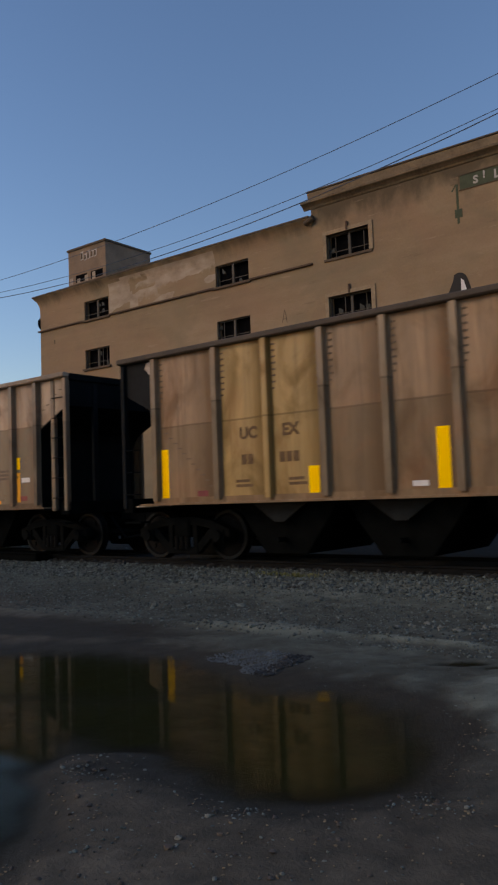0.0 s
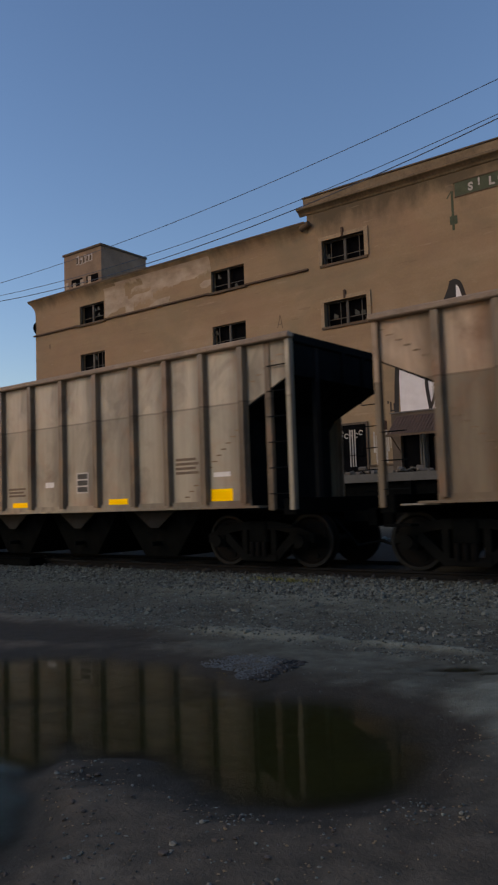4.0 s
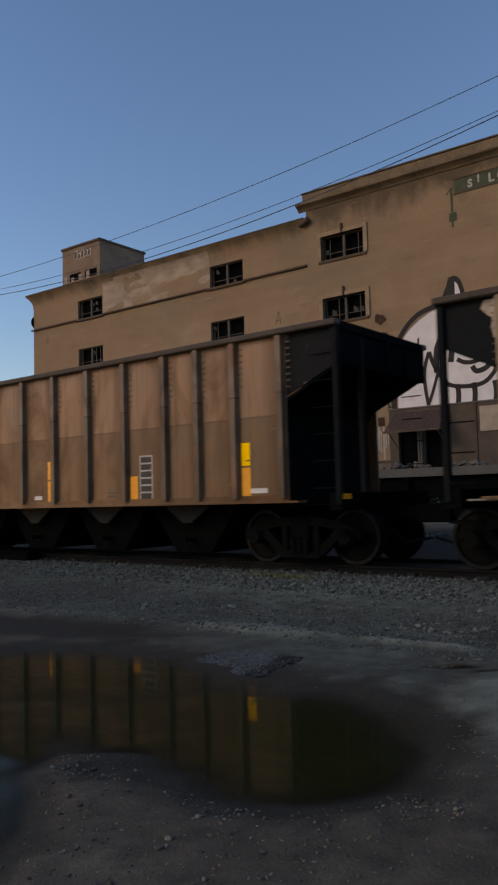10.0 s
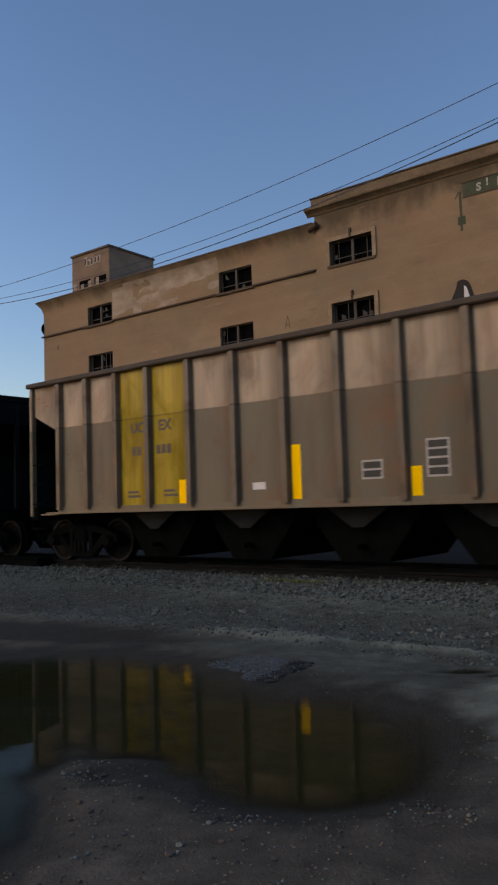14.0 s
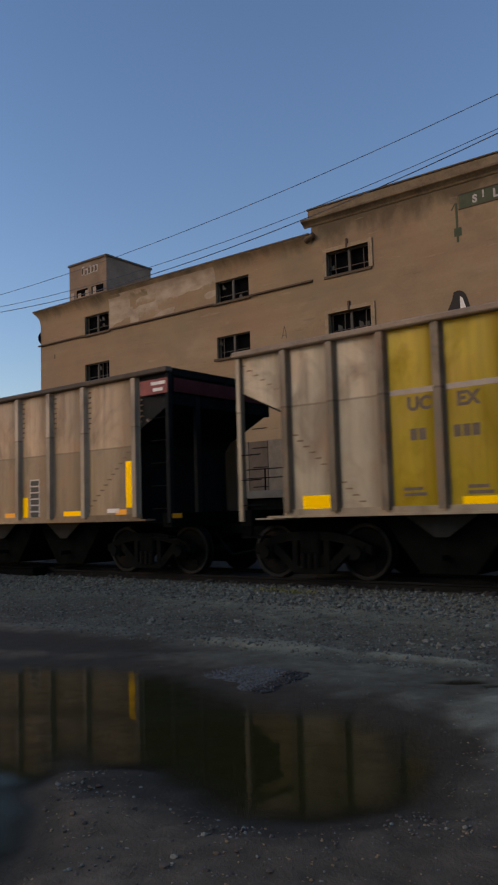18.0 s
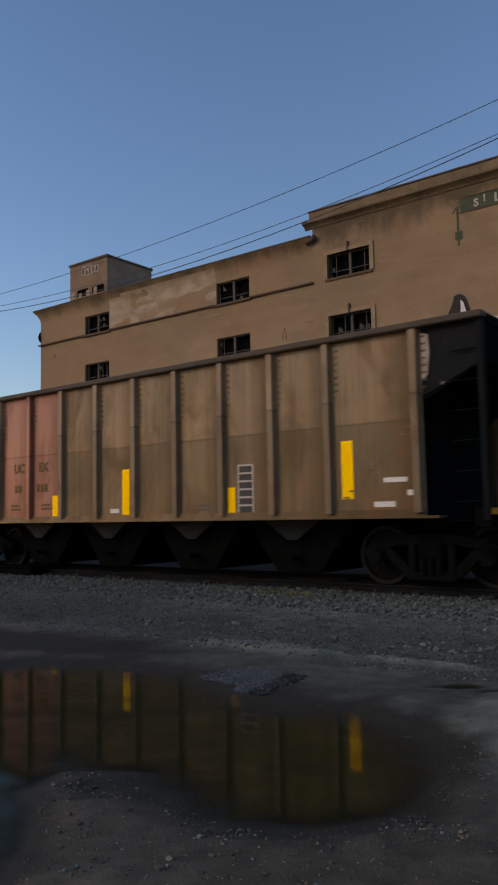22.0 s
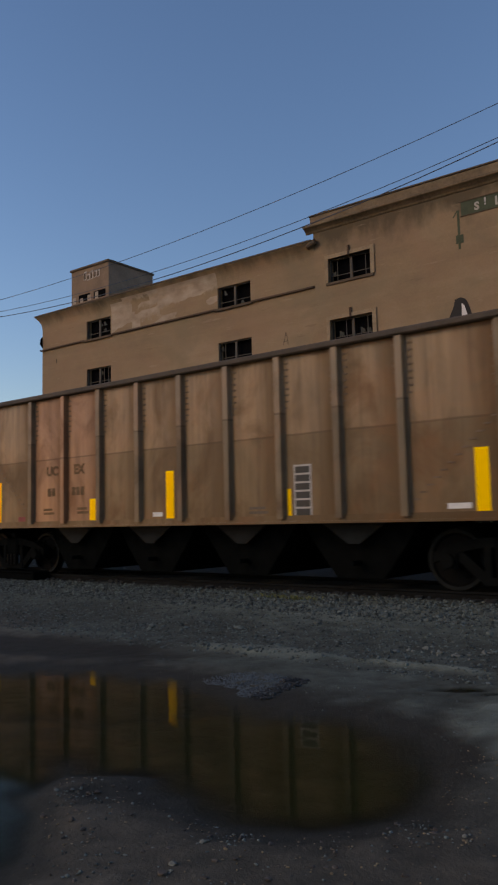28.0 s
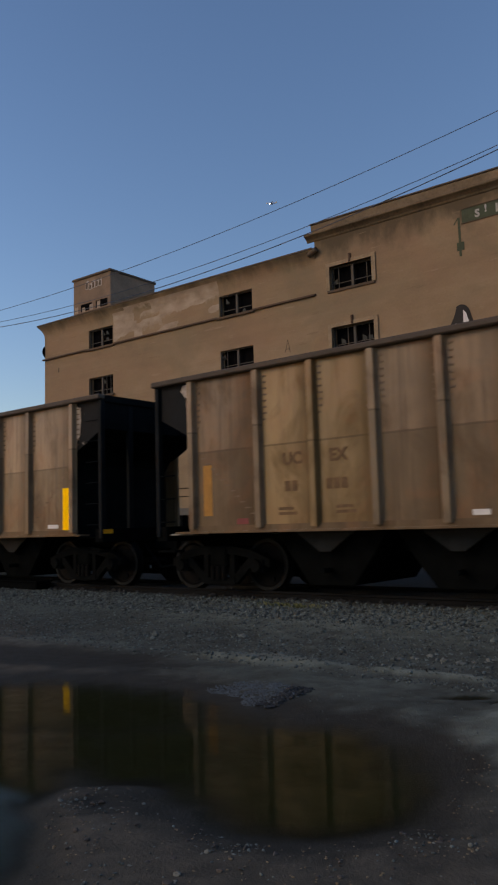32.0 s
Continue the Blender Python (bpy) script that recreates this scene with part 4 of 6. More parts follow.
def digits(car, x0, n, z0, ink, h=0.17, w=0.11):
    """The car's number, as plain bars."""
    for k in range(n):
        patch(car, "number_bar", ink, x0 + k * w * 1.25, x0 + k * w * 1.25 + w, z0, z0 + h, "faded number block")


M_FAINT = dull(plain("nearly_gone_stencil", (0.165, 0.105, 0.058), 0.7, 0, 0.35, 8, 60, 0.05), 0.05)
M_FADED = plain("faded_black_stencil", (0.125, 0.09, 0.06), 0.7, 0, 0.3, 8, 60, 0.05)


def decorate(k, car, edges):
    """Tapes, stencils and plates of the near side; x counts from the car's rear end."""
    fam = CARS[k]["fam"]

    def X(v):
        return v - CAR_L / 2
    rivet_rows(car, fam, edges, 2 if fam == "L" else 1)
    worn = k in (1, 4, 9, 11)
    if k in (2, 6):
        for x, z0, z1 in ((1.55, 1.16, 1.37), (4.22, 1.16, 1.27), (6.4 if k == 2 else 7.4, 1.16, 1.27), (9.55, 1.16, 1.27), (12.15, 1.16, 1.37)):
            tape(car, X(x), z0, z1, 0.54)
        placard(car, X(8.5), 1.44, 3)
        patch(car, "white_label", M_WHITE, X(7.3), X(7.58), 1.56, 1.67)
        patch(car, "white_label", M_WHITE, X(12.0), X(12.38), 1.58, 1.66)
        bars(car, X(11.1), X(11.65), 1.66, 1.98, 4)
        bars(car, X(5.25), X(5.65), 2.1, 2.3, 3)
        bars(car, X(5.2), X(5.75), 1.38, 1.52, 2)
        bars(car, X(6.0), X(6.6), 1.40, 1.62, 3)
        for e in (4, 5):
            x0, x1 = edges[e], edges[e + 1]
            patch(car, "panel_band", M_PALE, x0 + 0.1, x1 - 0.1, 2.78, 2.86, "pale band across the yellow panel")
    elif fam == "L":
        talls, shorts = ((12.5, 1.51, 2.39), (7.05, 1.17, 2.05)), (9.15, 4.55)
        if k == 1:
            talls = ((11.95, 1.19, 2.17), (7.02, 1.14, 2.0))
        if k == 9:
            talls = ((1.77, 1.08, 2.42), (7.05, 1.17, 2.05), (12.0, 1.17, 2.2))
        for j, (x, z0, z1) in enumerate(talls):
            if worn and j == 0:
                tape(car, X(x), z0, z1 - 0.32, 0.2, old=True)
                tape(car, X(x), z1 - 0.26, z1, 0.2, old=k == 9)
            else:
                tape(car, X(x), z0, z1, 0.2, old=worn)
        for x in shorts:
            tape(car, X(x), 1.15, 1.59, 0.22, old=worn)
        if k == 1:
            tape(car, X(9.3), 1.13, 1.22, 0.25, old=True)
            tape(car, X(11.1), 1.13, 1.24, 0.42, old=True)
        placard(car, X(8.45), 1.46, 2)
        placard(car, X(9.52), 1.45, 4)
        patch(car, "white_label", M_WHITE, X(6.15), X(6.42), 1.35, 1.47)
        patch(car, "white_label", M_WHITE, X(12.1), X(12.4), 1.62, 1.72)
        bars(car, X(11.2), X(11.7), 1.7, 1.95, 3)
        patch(car, "red_label", M_RED, X(12.05), X(12.3), 1.22, 1.32)
    else:
        talls = ((1.1, 1.15, 2.05), (6.6, 1.15, 2.03), (12.55, 1.15, 2.03))
        if k == 11:
            talls = ((1.25, 1.33, 2.22), (7.1, 1.17, 2.05), (12.55, 1.33, 2.22))
        if k == 4:
            talls = ((1.83, 1.14, 2.05), (6.65, 1.12, 1.99), (11.85, 1.16, 2.05))
        if k == 8:
            talls = ((2.16, 1.33, 2.22), (6.55, 1.15, 2.03), (11.5, 1.33, 2.22))
        if k == 10:
            talls = ((1.16, 1.15, 2.05), (6.55, 1.15, 2.03), (12.47, 1.15, 2.03))
        if k == 7:
            talls = ((1.15, 1.29, 2.18), (6.6, 1.14, 2.03), (12.6, 1.29, 2.18))
        for x, z0, z1 in talls:
            if k == 4:
                zm = z0 + 0.55 * (z1 - z0)
                tape(car, X(x), z0, zm - 0.015, 0.2, old=True)
                tape(car, X(x), zm + 0.015, z1, 0.2, old=x < 11)
                continue
            tape(car, X(x), z0, z1, 0.2, old=worn, dim=k == 11)
        for x in ((4.46, 9.15) if k == 4 else (9.28,) if k == 11 else (4.4, 9.17) if k in (8, 10) else (4.4, 9.28)):
            tape(car, X(x), 1.14, 1.59, 0.2, old=k in (4, 11))
        if k == 7:
            for x, w, o in ((2.87, 0.36, True), (5.05, 0.4, True), (6.24, 0.46, True), (7.4, 0.6, True), (8.72, 0.38, True), (10.9, 0.6, False), (12.35, 0.3, True)):
                tape(car, X(x), 1.14, 1.26, w, old=o, off=0.0)
            end_tape(car)
            part("red_band", box_bm(CAR_L / 2 + 0.032, CAR_L / 2 + 0.036, -1.42, 1.42, 3.40, 3.66), M_RED_DIM, car, "faded red band across the car end")
            patch(car, "red_stencil", M_RED, X(13.0), X(13.72), 3.38, 3.66, "faded red stencil field", 0.06)
            patch(car, "stencil_line", M_WHITE, X(13.3), X(13.66), 3.55, 3.61, "", 0.065)
            patch(car, "stencil_line", M_WHITE, X(13.35), X(13.6), 3.43, 3.49, "", 0.065)
        else:
            end_tape(car)
        placard(car, X(9.48 if k == 4 else 9.5 if k in (8, 10) else 9.62), 1.16, 6, 0.28, 0.105)
        if k != 7:
            patch(car, "white_label", M_WHITE, X(6.1), X(6.35), 1.2, 1.28)
            bars(car, X(8.4), X(8.8), 1.2, 1.35, 2)
        patch(car, "white_label", M_WHITE, X(11.95), X(12.3), 1.6 if k == 3 else 1.2, 1.7 if k == 3 else 1.28)
        if k == 4:
            patch(car, "white_label", M_WHITE, X(1.2), X(1.32), 1.14, 1.22)
            patch(car, "white_label", M_WHITE, X(1.5), X(1.66), 1.12, 1.2)
        if k == 8:
            patch(car, "white_label", M_WHITE, X(12.12), X(12.5), 1.56, 1.63)
            patch(car, "white_label", M_WHITE, X(12.5), X(12.72), 1.36, 1.44)
            patch(car, "chalk_strip", M_LABEL, X(12.6), X(12.69), 1.3, 2.3, "pale scraped strip")
        if k == 3:
            patch(car, "white_label", M_WHITE, X(11.65), X(11.92), 1.36, 1.6)
        patch(car, "red_label", M_RED, X(1.9), X(2.15), 1.17, 1.27)
    # reporting mark and number
    if CARS[k]["panel"]:
        a = CARS[k]["marked"][0]
        xa, xb = (edges[a] + edges[a + 1]) / 2, (edges[a + 1] + edges[a + 2]) / 2
        zu = 2.54 if fam == "L" else 2.12
        zn = zu - 0.44
        ink = M_FADED if fam == "L" or k == 7 else M_FAINT
        lettering(car, xa + 0.12, zu, "UC", 0.27, ink)
        lettering(car, xb - 0.12, zu, "EX", 0.27, ink)
        digits(car, xa - 0.04, 2, zn, ink)
        digits(car, xb - 0.35, 3, zn, ink)
        for xm in (xa, xb):
            bars(car, xm - 0.18, xm + 0.18, 1.30, 1.46, 2, ink=ink)


M_PALE = plain("pale_grey_band", (0.40, 0.33, 0.27), 0.7, 0, 0.15, 5, 50)
TRAIN = []
for k, spec in enumerate(CARS):
    made = hopper_car(**spec)
    decorate(k, made[0], made[2])
    TRAIN.append(made)


# ---- building ----
BLD = pose(0, 0, 0, 0, 0, 1.05)
WALL_Y = 34.0


def stucco():
    m, nt, bs, co = start("aged_tan_stucco")
    big = noise_tex(nt, co, 0.22, 5, 0.55, 0.6)
    mid = noise_tex(nt, stretch(nt, co, 0.5, 0.5, 1.0), 0.9, 6, 0.62)
    fine = noise_tex(nt, co, 11.0, 5, 0.7)
    lifts = noise_tex(nt, stretch(nt, co, 0.05, 0.05, 1.5), 1.0, 4, 0.6)
    f = fmath(nt, "ADD", fmath(nt, "MULTIPLY", big, 0.30), fmath(nt, "ADD", fmath(nt, "MULTIPLY", mid, 0.30), fmath(nt, "ADD", fmath(nt, "MULTIPLY", fine, 0.16), fmath(nt, "MULTIPLY", lifts, 0.24))))
    base = ramp(nt, f, ((0.36, (0.205, 0.145, 0.091)), (0.50, (0.284, 0.201, 0.118)), (0.64, (0.350, 0.252, 0.158))))
    sep = nt.nodes.new("ShaderNodeSeparateXYZ")
    nt.links.new(co, sep.inputs[0])

    def rising(v, lo, hi):
        r = nt.nodes.new("ShaderNodeMapRange")
        r.inputs["From Min"].default_value, r.inputs["From Max"].default_value = lo, hi
        nt.links.new(v, r.inputs["Value"])
        return r.outputs[0]
    # redder and greener weathering in broad drifts
    drift = noise_tex(nt, stretch(nt, co, 1.0, 1.0, 1.6), 0.16, 4, 0.55, 0.8)
    base = mix(nt, fmath(nt, "MULTIPLY", rising(drift, 0.50, 0.64), 0.45), base, (0.30, 0.188, 0.113))
    base = mix(nt, fmath(nt, "MULTIPLY", rising(drift, 0.48, 0.36), 0.55), base, (0.215, 0.172, 0.105))
    # rain stains that run down from the cornices
    runs = noise_tex(nt, stretch(nt, co, 0.8, 0.0, 0.42), 0.9, 6, 0.62)
    drop = rising(sep.outputs[2], 14.5, 16.3)
    low = rising(sep.outputs[0], -21.0, -22.0)
    stain = rising(fmath(nt, "ADD", runs, fmath(nt, "MULTIPLY", fmath(nt, "ADD", drop, fmath(nt, "MULTIPLY", low, -0.12)), 0.52)), 0.61, 0.95)
    base = mix(nt, fmath(nt, "MULTIPLY", stain, 0.85), base, (0.070, 0.056, 0.034))
    # pale scrapes along the pour lines
    scars = noise_tex(nt, stretch(nt, co, 0.30, 0.30, 2.2), 1.5, 5, 0.65)
    base = mix(nt, fmath(nt, "MULTIPLY", rising(scars, 0.63, 0.68), 0.30), base, (0.42, 0.32, 0.22))
    base = mix(nt, fmath(nt, "MULTIPLY", rising(scars, 0.36, 0.31), 0.35), base, (0.165, 0.105, 0.062))
    # a field of peeling pale plaster between two windows of the upper floor, in blocky flakes
    flakes = nt.nodes.new("ShaderNodeTexVoronoi")
    flakes.distance = "CHEBYCHEV"
    flakes.inputs["Scale"].default_value = 1.0
    nt.links.new(stretch(nt, co, 0.55, 0.0, 1.25), flakes.inputs["Vector"])
    tone = nt.nodes.new("ShaderNodeSeparateColor")
    nt.links.new(flakes.outputs["Color"], tone.inputs[0])
    ragged = noise_tex(nt, co, 2.2, 5, 0.7)
    streaky = noise_tex(nt, stretch(nt, co, 0.8, 1.0, 1.5), 1.3, 5, 0.6)

    def inside(v, lo, hi, soft):
        return fmath(nt, "MINIMUM", fmath(nt, "DIVIDE", fmath(nt, "SUBTRACT", v, lo), soft), fmath(nt, "DIVIDE", fmath(nt, "SUBTRACT", hi, v), soft))
    field = fmath(nt, "MINIMUM", inside(sep.outputs[0], -37.2, -28.2, 0.3), inside(sep.outputs[2], 13.5, 15.55, 0.2))
    grow = fmath(nt, "ADD", fmath(nt, "MULTIPLY", tone.outputs[0], 0.80), fmath(nt, "ADD", fmath(nt, "MULTIPLY", ragged, 0.24), fmath(nt, "MULTIPLY", fmath(nt, "SUBTRACT", sep.outputs[2], 14.3), 0.16)))
    peel = fmath(nt, "MINIMUM", field, fmath(nt, "SUBTRACT", grow, 0.42))
    pale = ramp(nt, streaky, ((0.35, (0.30, 0.235, 0.175)), (0.50, (0.385, 0.31, 0.235)), (0.66, (0.47, 0.39, 0.305))))
    base = mix(nt, fmath(nt, "MULTIPLY", rising(peel, 0.0, 0.05), 0.80), base, pale)
    nt.links.new(base, bs.inputs["Base Color"])
    bs.inputs["Roughness"].default_value = 0.92
    bump(nt, bs, fmath(nt, "ADD", fine, fmath(nt, "MULTIPLY", lifts, 0.8)), 0.25, 0.03)
    return m


M_STUCCO = stucco()
M_TOWER = plain("tower_stucco", (0.215, 0.152, 0.104), 0.9, 0, 0.35, 0.8, 9)
M_FASCIA = plain("weathered_fascia", (0.185, 0.136, 0.084), 0.9, 0, 0.45, 0.8, 9)
M_CORNICE = plain("mossy_stained_cornice", (0.160, 0.120, 0.072), 0.9, 0, 0.55, 0.9, 9)
M_SURROUND = plain("window_surround_stucco", (0.30, 0.222, 0.138), 0.9, 0, 0.3, 1.5, 12)
M_TRIM = plain("stained_cornice", (0.088, 0.062, 0.040), 0.9, 0, 0.4, 1.2, 14)
M_DARKTRIM = plain("dark_string_course", (0.075, 0.045, 0.03), 0.9, 0, 0.4, 2, 14)
M_CONC = plain("grey_concrete", (0.105, 0.10, 0.088), 0.9, 0, 0.3, 1.5, 20)
# flat sheets in this black stand in for the unlit space behind openings
M_DARKIN = dull(plain("interior_shade_black", (0.006, 0.006, 0.007), 0.95, 0, 0.3), 0.0)
M_SASH = plain("old_window_sash", (0.06, 0.052, 0.044), 0.7, 0, 0.3, 4, 40)
M_PANE = dull(plain("dusty_glass_shard", (0.030, 0.034, 0.032), 0.5, 0, 0.3, 4, 40), 0.2)
M_SIGN = plain("faded_green_sign_paint", (0.060, 0.074, 0.042), 0.85, 0, 0.3, 3, 30)
M_GRAF_W = plain("white_graffiti_paint", (0.72, 0.69, 0.69), 0.8, 0, 0.12, 2, 30)
M_GRAF_B = plain("black_graffiti_paint", (0.02, 0.017, 0.016), 0.8, 0, 0.3, 2, 30)
M_RUSTMARK = plain("dried_rust_mark", (0.050, 0.022, 0.014), 0.9, 0, 0.4, 3, 30)
M_RAGWASH = plain("washed_out_whitewash", (0.40, 0.37, 0.33), 0.9, 0, 0.4, 1.4, 9)
M_IRON = plain("white_ironwork", (0.36, 0.345, 0.32), 0.7, 0, 0.2, 6, 40)
M_TAG = plain("faded_white_lettering", (0.42, 0.40, 0.37), 0.85, 0, 0.25, 3, 30)
M_PATCH = plain("peeling_pale_plaster", (0.37, 0.305, 0.24), 0.92, 0, 0.25, 2, 12)
M_PATCH_B = plain("dirty_pale_plaster", (0.145, 0.122, 0.096), 0.92, 0, 0.25, 2, 12)
M_SHED = plain("dull_shed_cladding", (0.085, 0.064, 0.048), 0.85, 0, 0.3, 1.5, 20)
M_SHED_RED = plain("faded_maroon_metal", (0.075, 0.050, 0.040), 0.7, 0.1, 0.3, 2, 20)
M_ROOF = plain("roof_gravel", (0.12, 0.115, 0.11), 0.95, 0, 0.3)
WIN_X = ((-39.62, -37.27), (-28.2, -25.8), (-20.62, -18.15))
WIN_Z = ((13.40, 14.66), (10.15, 11.42), (6.88, 8.15))


def wall_with_holes(name, x0, x1, z0, z1, y0, y1, holes, material, parent):
    """A thick wall with openings, made of the blocks between them."""
    bm = bmesh.new()
    xs = sorted({x0, x1, *(h[0] for h in holes), *(h[1] for h in holes)})
    zs = sorted({z0, z1, *(h[2] for h in holes), *(h[3] for h in holes)})
    grid = {}

    def v(i, k, y):
        key = (i, k, y)
        if key not in grid:
            grid[key] = bm.verts.new((xs[i], y, zs[k]))
        return grid[key]

    def solid(i, k):
        if not (0 <= i < len(xs) - 1 and 0 <= k < len(zs) - 1):
            return False
        cx, cz = (xs[i] + xs[i + 1]) / 2, (zs[k] + zs[k + 1]) / 2
        return not any(h[0] < cx < h[1] and h[2] < cz < h[3] for h in holes)
    for i in range(len(xs) - 1):
        for k in range(len(zs) - 1):
            if not solid(i, k):
                continue
            for y in (y0, y1):
                bm.faces.new([v(i, k, y), v(i + 1, k, y), v(i + 1, k + 1, y), v(i, k + 1, y)])
            for (di, dk, a, b) in ((-1, 0, (i, k), (i, k + 1)), (1, 0, (i + 1, k), (i + 1, k + 1)), (0, -1, (i, k), (i + 1, k)), (0, 1, (i, k + 1), (i + 1, k + 1))):
                if not solid(i + di, k + dk):
                    bm.faces.new([v(*a, y0), v(*b, y0), v(*b, y1), v(*a, y1)])
    return part(name, bm, material, parent)


def window(parent, x0, x1, z0, z1, surround):
    # one black sheet fills the opening; the room's darkness is its colour
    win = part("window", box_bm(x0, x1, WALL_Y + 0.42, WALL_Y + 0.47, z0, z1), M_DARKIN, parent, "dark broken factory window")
    for a, b, c, d in ((x0, x1, z0, z0 + 0.06), (x0, x1, z1 - 0.06, z1), (x0, x0 + 0.06, z0, z1), (x1 - 0.06, x1, z0, z1), ((x0 + x1) / 2 - 0.07, (x0 + x1) / 2 + 0.07, z0, z1)):
        part("window_frame", box_bm(a, b, WALL_Y + 0.12, WALL_Y + 0.20, c, d), M_SASH, win)
    rw = random.Random(int(abs(x0) * 100 + z0 * 10))
    for k in (1, 2, 4, 5):
        if rw.random() < 0.35:
            xm = x0 + (x1 - x0) * k / 6
            part("glazing_bar", box_bm(xm - 0.016, xm + 0.016, WALL_Y + 0.15, WALL_Y + 0.18, z0, z1), M_SASH, win)
    for k in (1,):
        zm = z0 + (z1 - z0) * k / 3.4
        part("glazing_bar", box_bm(x0, x1, WALL_Y + 0.15, WALL_Y + 0.18, zm - 0.016, zm + 0.016), M_SASH, win)
    for k in range(rw.randint(1, 3)):
        xp = x0 + (x1 - x0) * rw.choice((0.08, 0.22, 0.36, 0.58, 0.72, 0.86))
        zp = z0 + (z1 - z0) * rw.choice((0.06, 0.32, 0.62))
        bm = bmesh.new()
        prism(bm, [(xp - 0.13, zp), (xp + 0.13, zp), (xp + rw.uniform(-0.05, 0.13), zp + rw.uniform(0.12, 0.3)), (xp - 0.13, zp + rw.uniform(0.1, 0.34))], "y", WALL_Y + 0.16, WALL_Y + 0.165)
        part("broken_pane", bm, M_PANE, win, "dusty shard of broken glass")
    part("window_sill", box_bm(x0 - 0.15, x1 + 0.15, WALL_Y - 0.14, WALL_Y + 0.12, z0 - 0.13, z0), M_TRIM, win)
    if surround:
        for a, b, c, d in ((x0 - 0.2, x0, z0, z1 + 0.2), (x1, x1 + 0.22, z0, z1 + 0.2), (x0, x1, z1, z1 + 0.2)):
            part("surround", box_bm(a, b, WALL_Y - 0.13, WALL_Y + 0.1, c, d), M_SURROUND, win)
        part("keystone", box_bm((x0 + x1) / 2 - 0.05, (x0 + x1) / 2 + 0.05, WALL_Y - 0.17, WALL_Y - 0.062, z1 + 0.02, z1 + 0.46), M_DARKTRIM, win)


def stroke(parent, pts, width, y, material=None, name="graffiti_stroke"):
    """A painted line of even width along a smooth path of a few points (x, z)."""
    def cr(p0, p1, p2, p3, t):
        return 0.5 * (2 * p1 + (p2 - p0) * t + (2 * p0 - 5 * p1 + 4 * p2 - p3) * t * t + (3 * p1 - p0 - 3 * p2 + p3) * t ** 3)
    P = [Vector(p) for p in pts]
    P = [P[0]] + P + [P[-1]]
    line = [cr(P[i], P[i + 1], P[i + 2], P[i + 3], k / 6) for i in range(len(P) - 3) for k in range(6)] + [P[-1]]
    bm = bmesh.new()
    prev = None
    for i, p in enumerate(line):
        d = line[min(i + 1, len(line) - 1)] - line[max(i - 1, 0)]
        nrm = Vector((-d.y, d.x)).normalized() * width / 2
        a, c = p + nrm, p - nrm
        cur = [bm.verts.new((a.x, y, a.y)), bm.verts.new((c.x, y, c.y)), bm.verts.new((a.x, y + 0.004, a.y)), bm.verts.new((c.x, y + 0.004, c.y))]
        if prev:
            bm.faces.new((prev[0], prev[1], cur[1], cur[0]))
            bm.faces.new((prev[2], cur[2], cur[3], prev[3]))
            bm.faces.new((prev[0], cur[0], cur[2], prev[2]))
            bm.faces.new((prev[1], prev[3], cur[3], cur[1]))
        prev = cur
    return part(name, bm, material or M_GRAF_B, parent)


def blob(parent, cx, cz, rx, rz, y, material, z_lo=-99, name="graffiti_fill"):
    bm = bmesh.new()
    pts = [(cx + rx * math.cos(a), max(z_lo, cz + rz * math.sin(a))) for a in [i * 2 * math.pi / 36 for i in range(36)]]
    prism(bm, pts, "y", y, y + 0.004)
    return part(name, bm, material, parent)


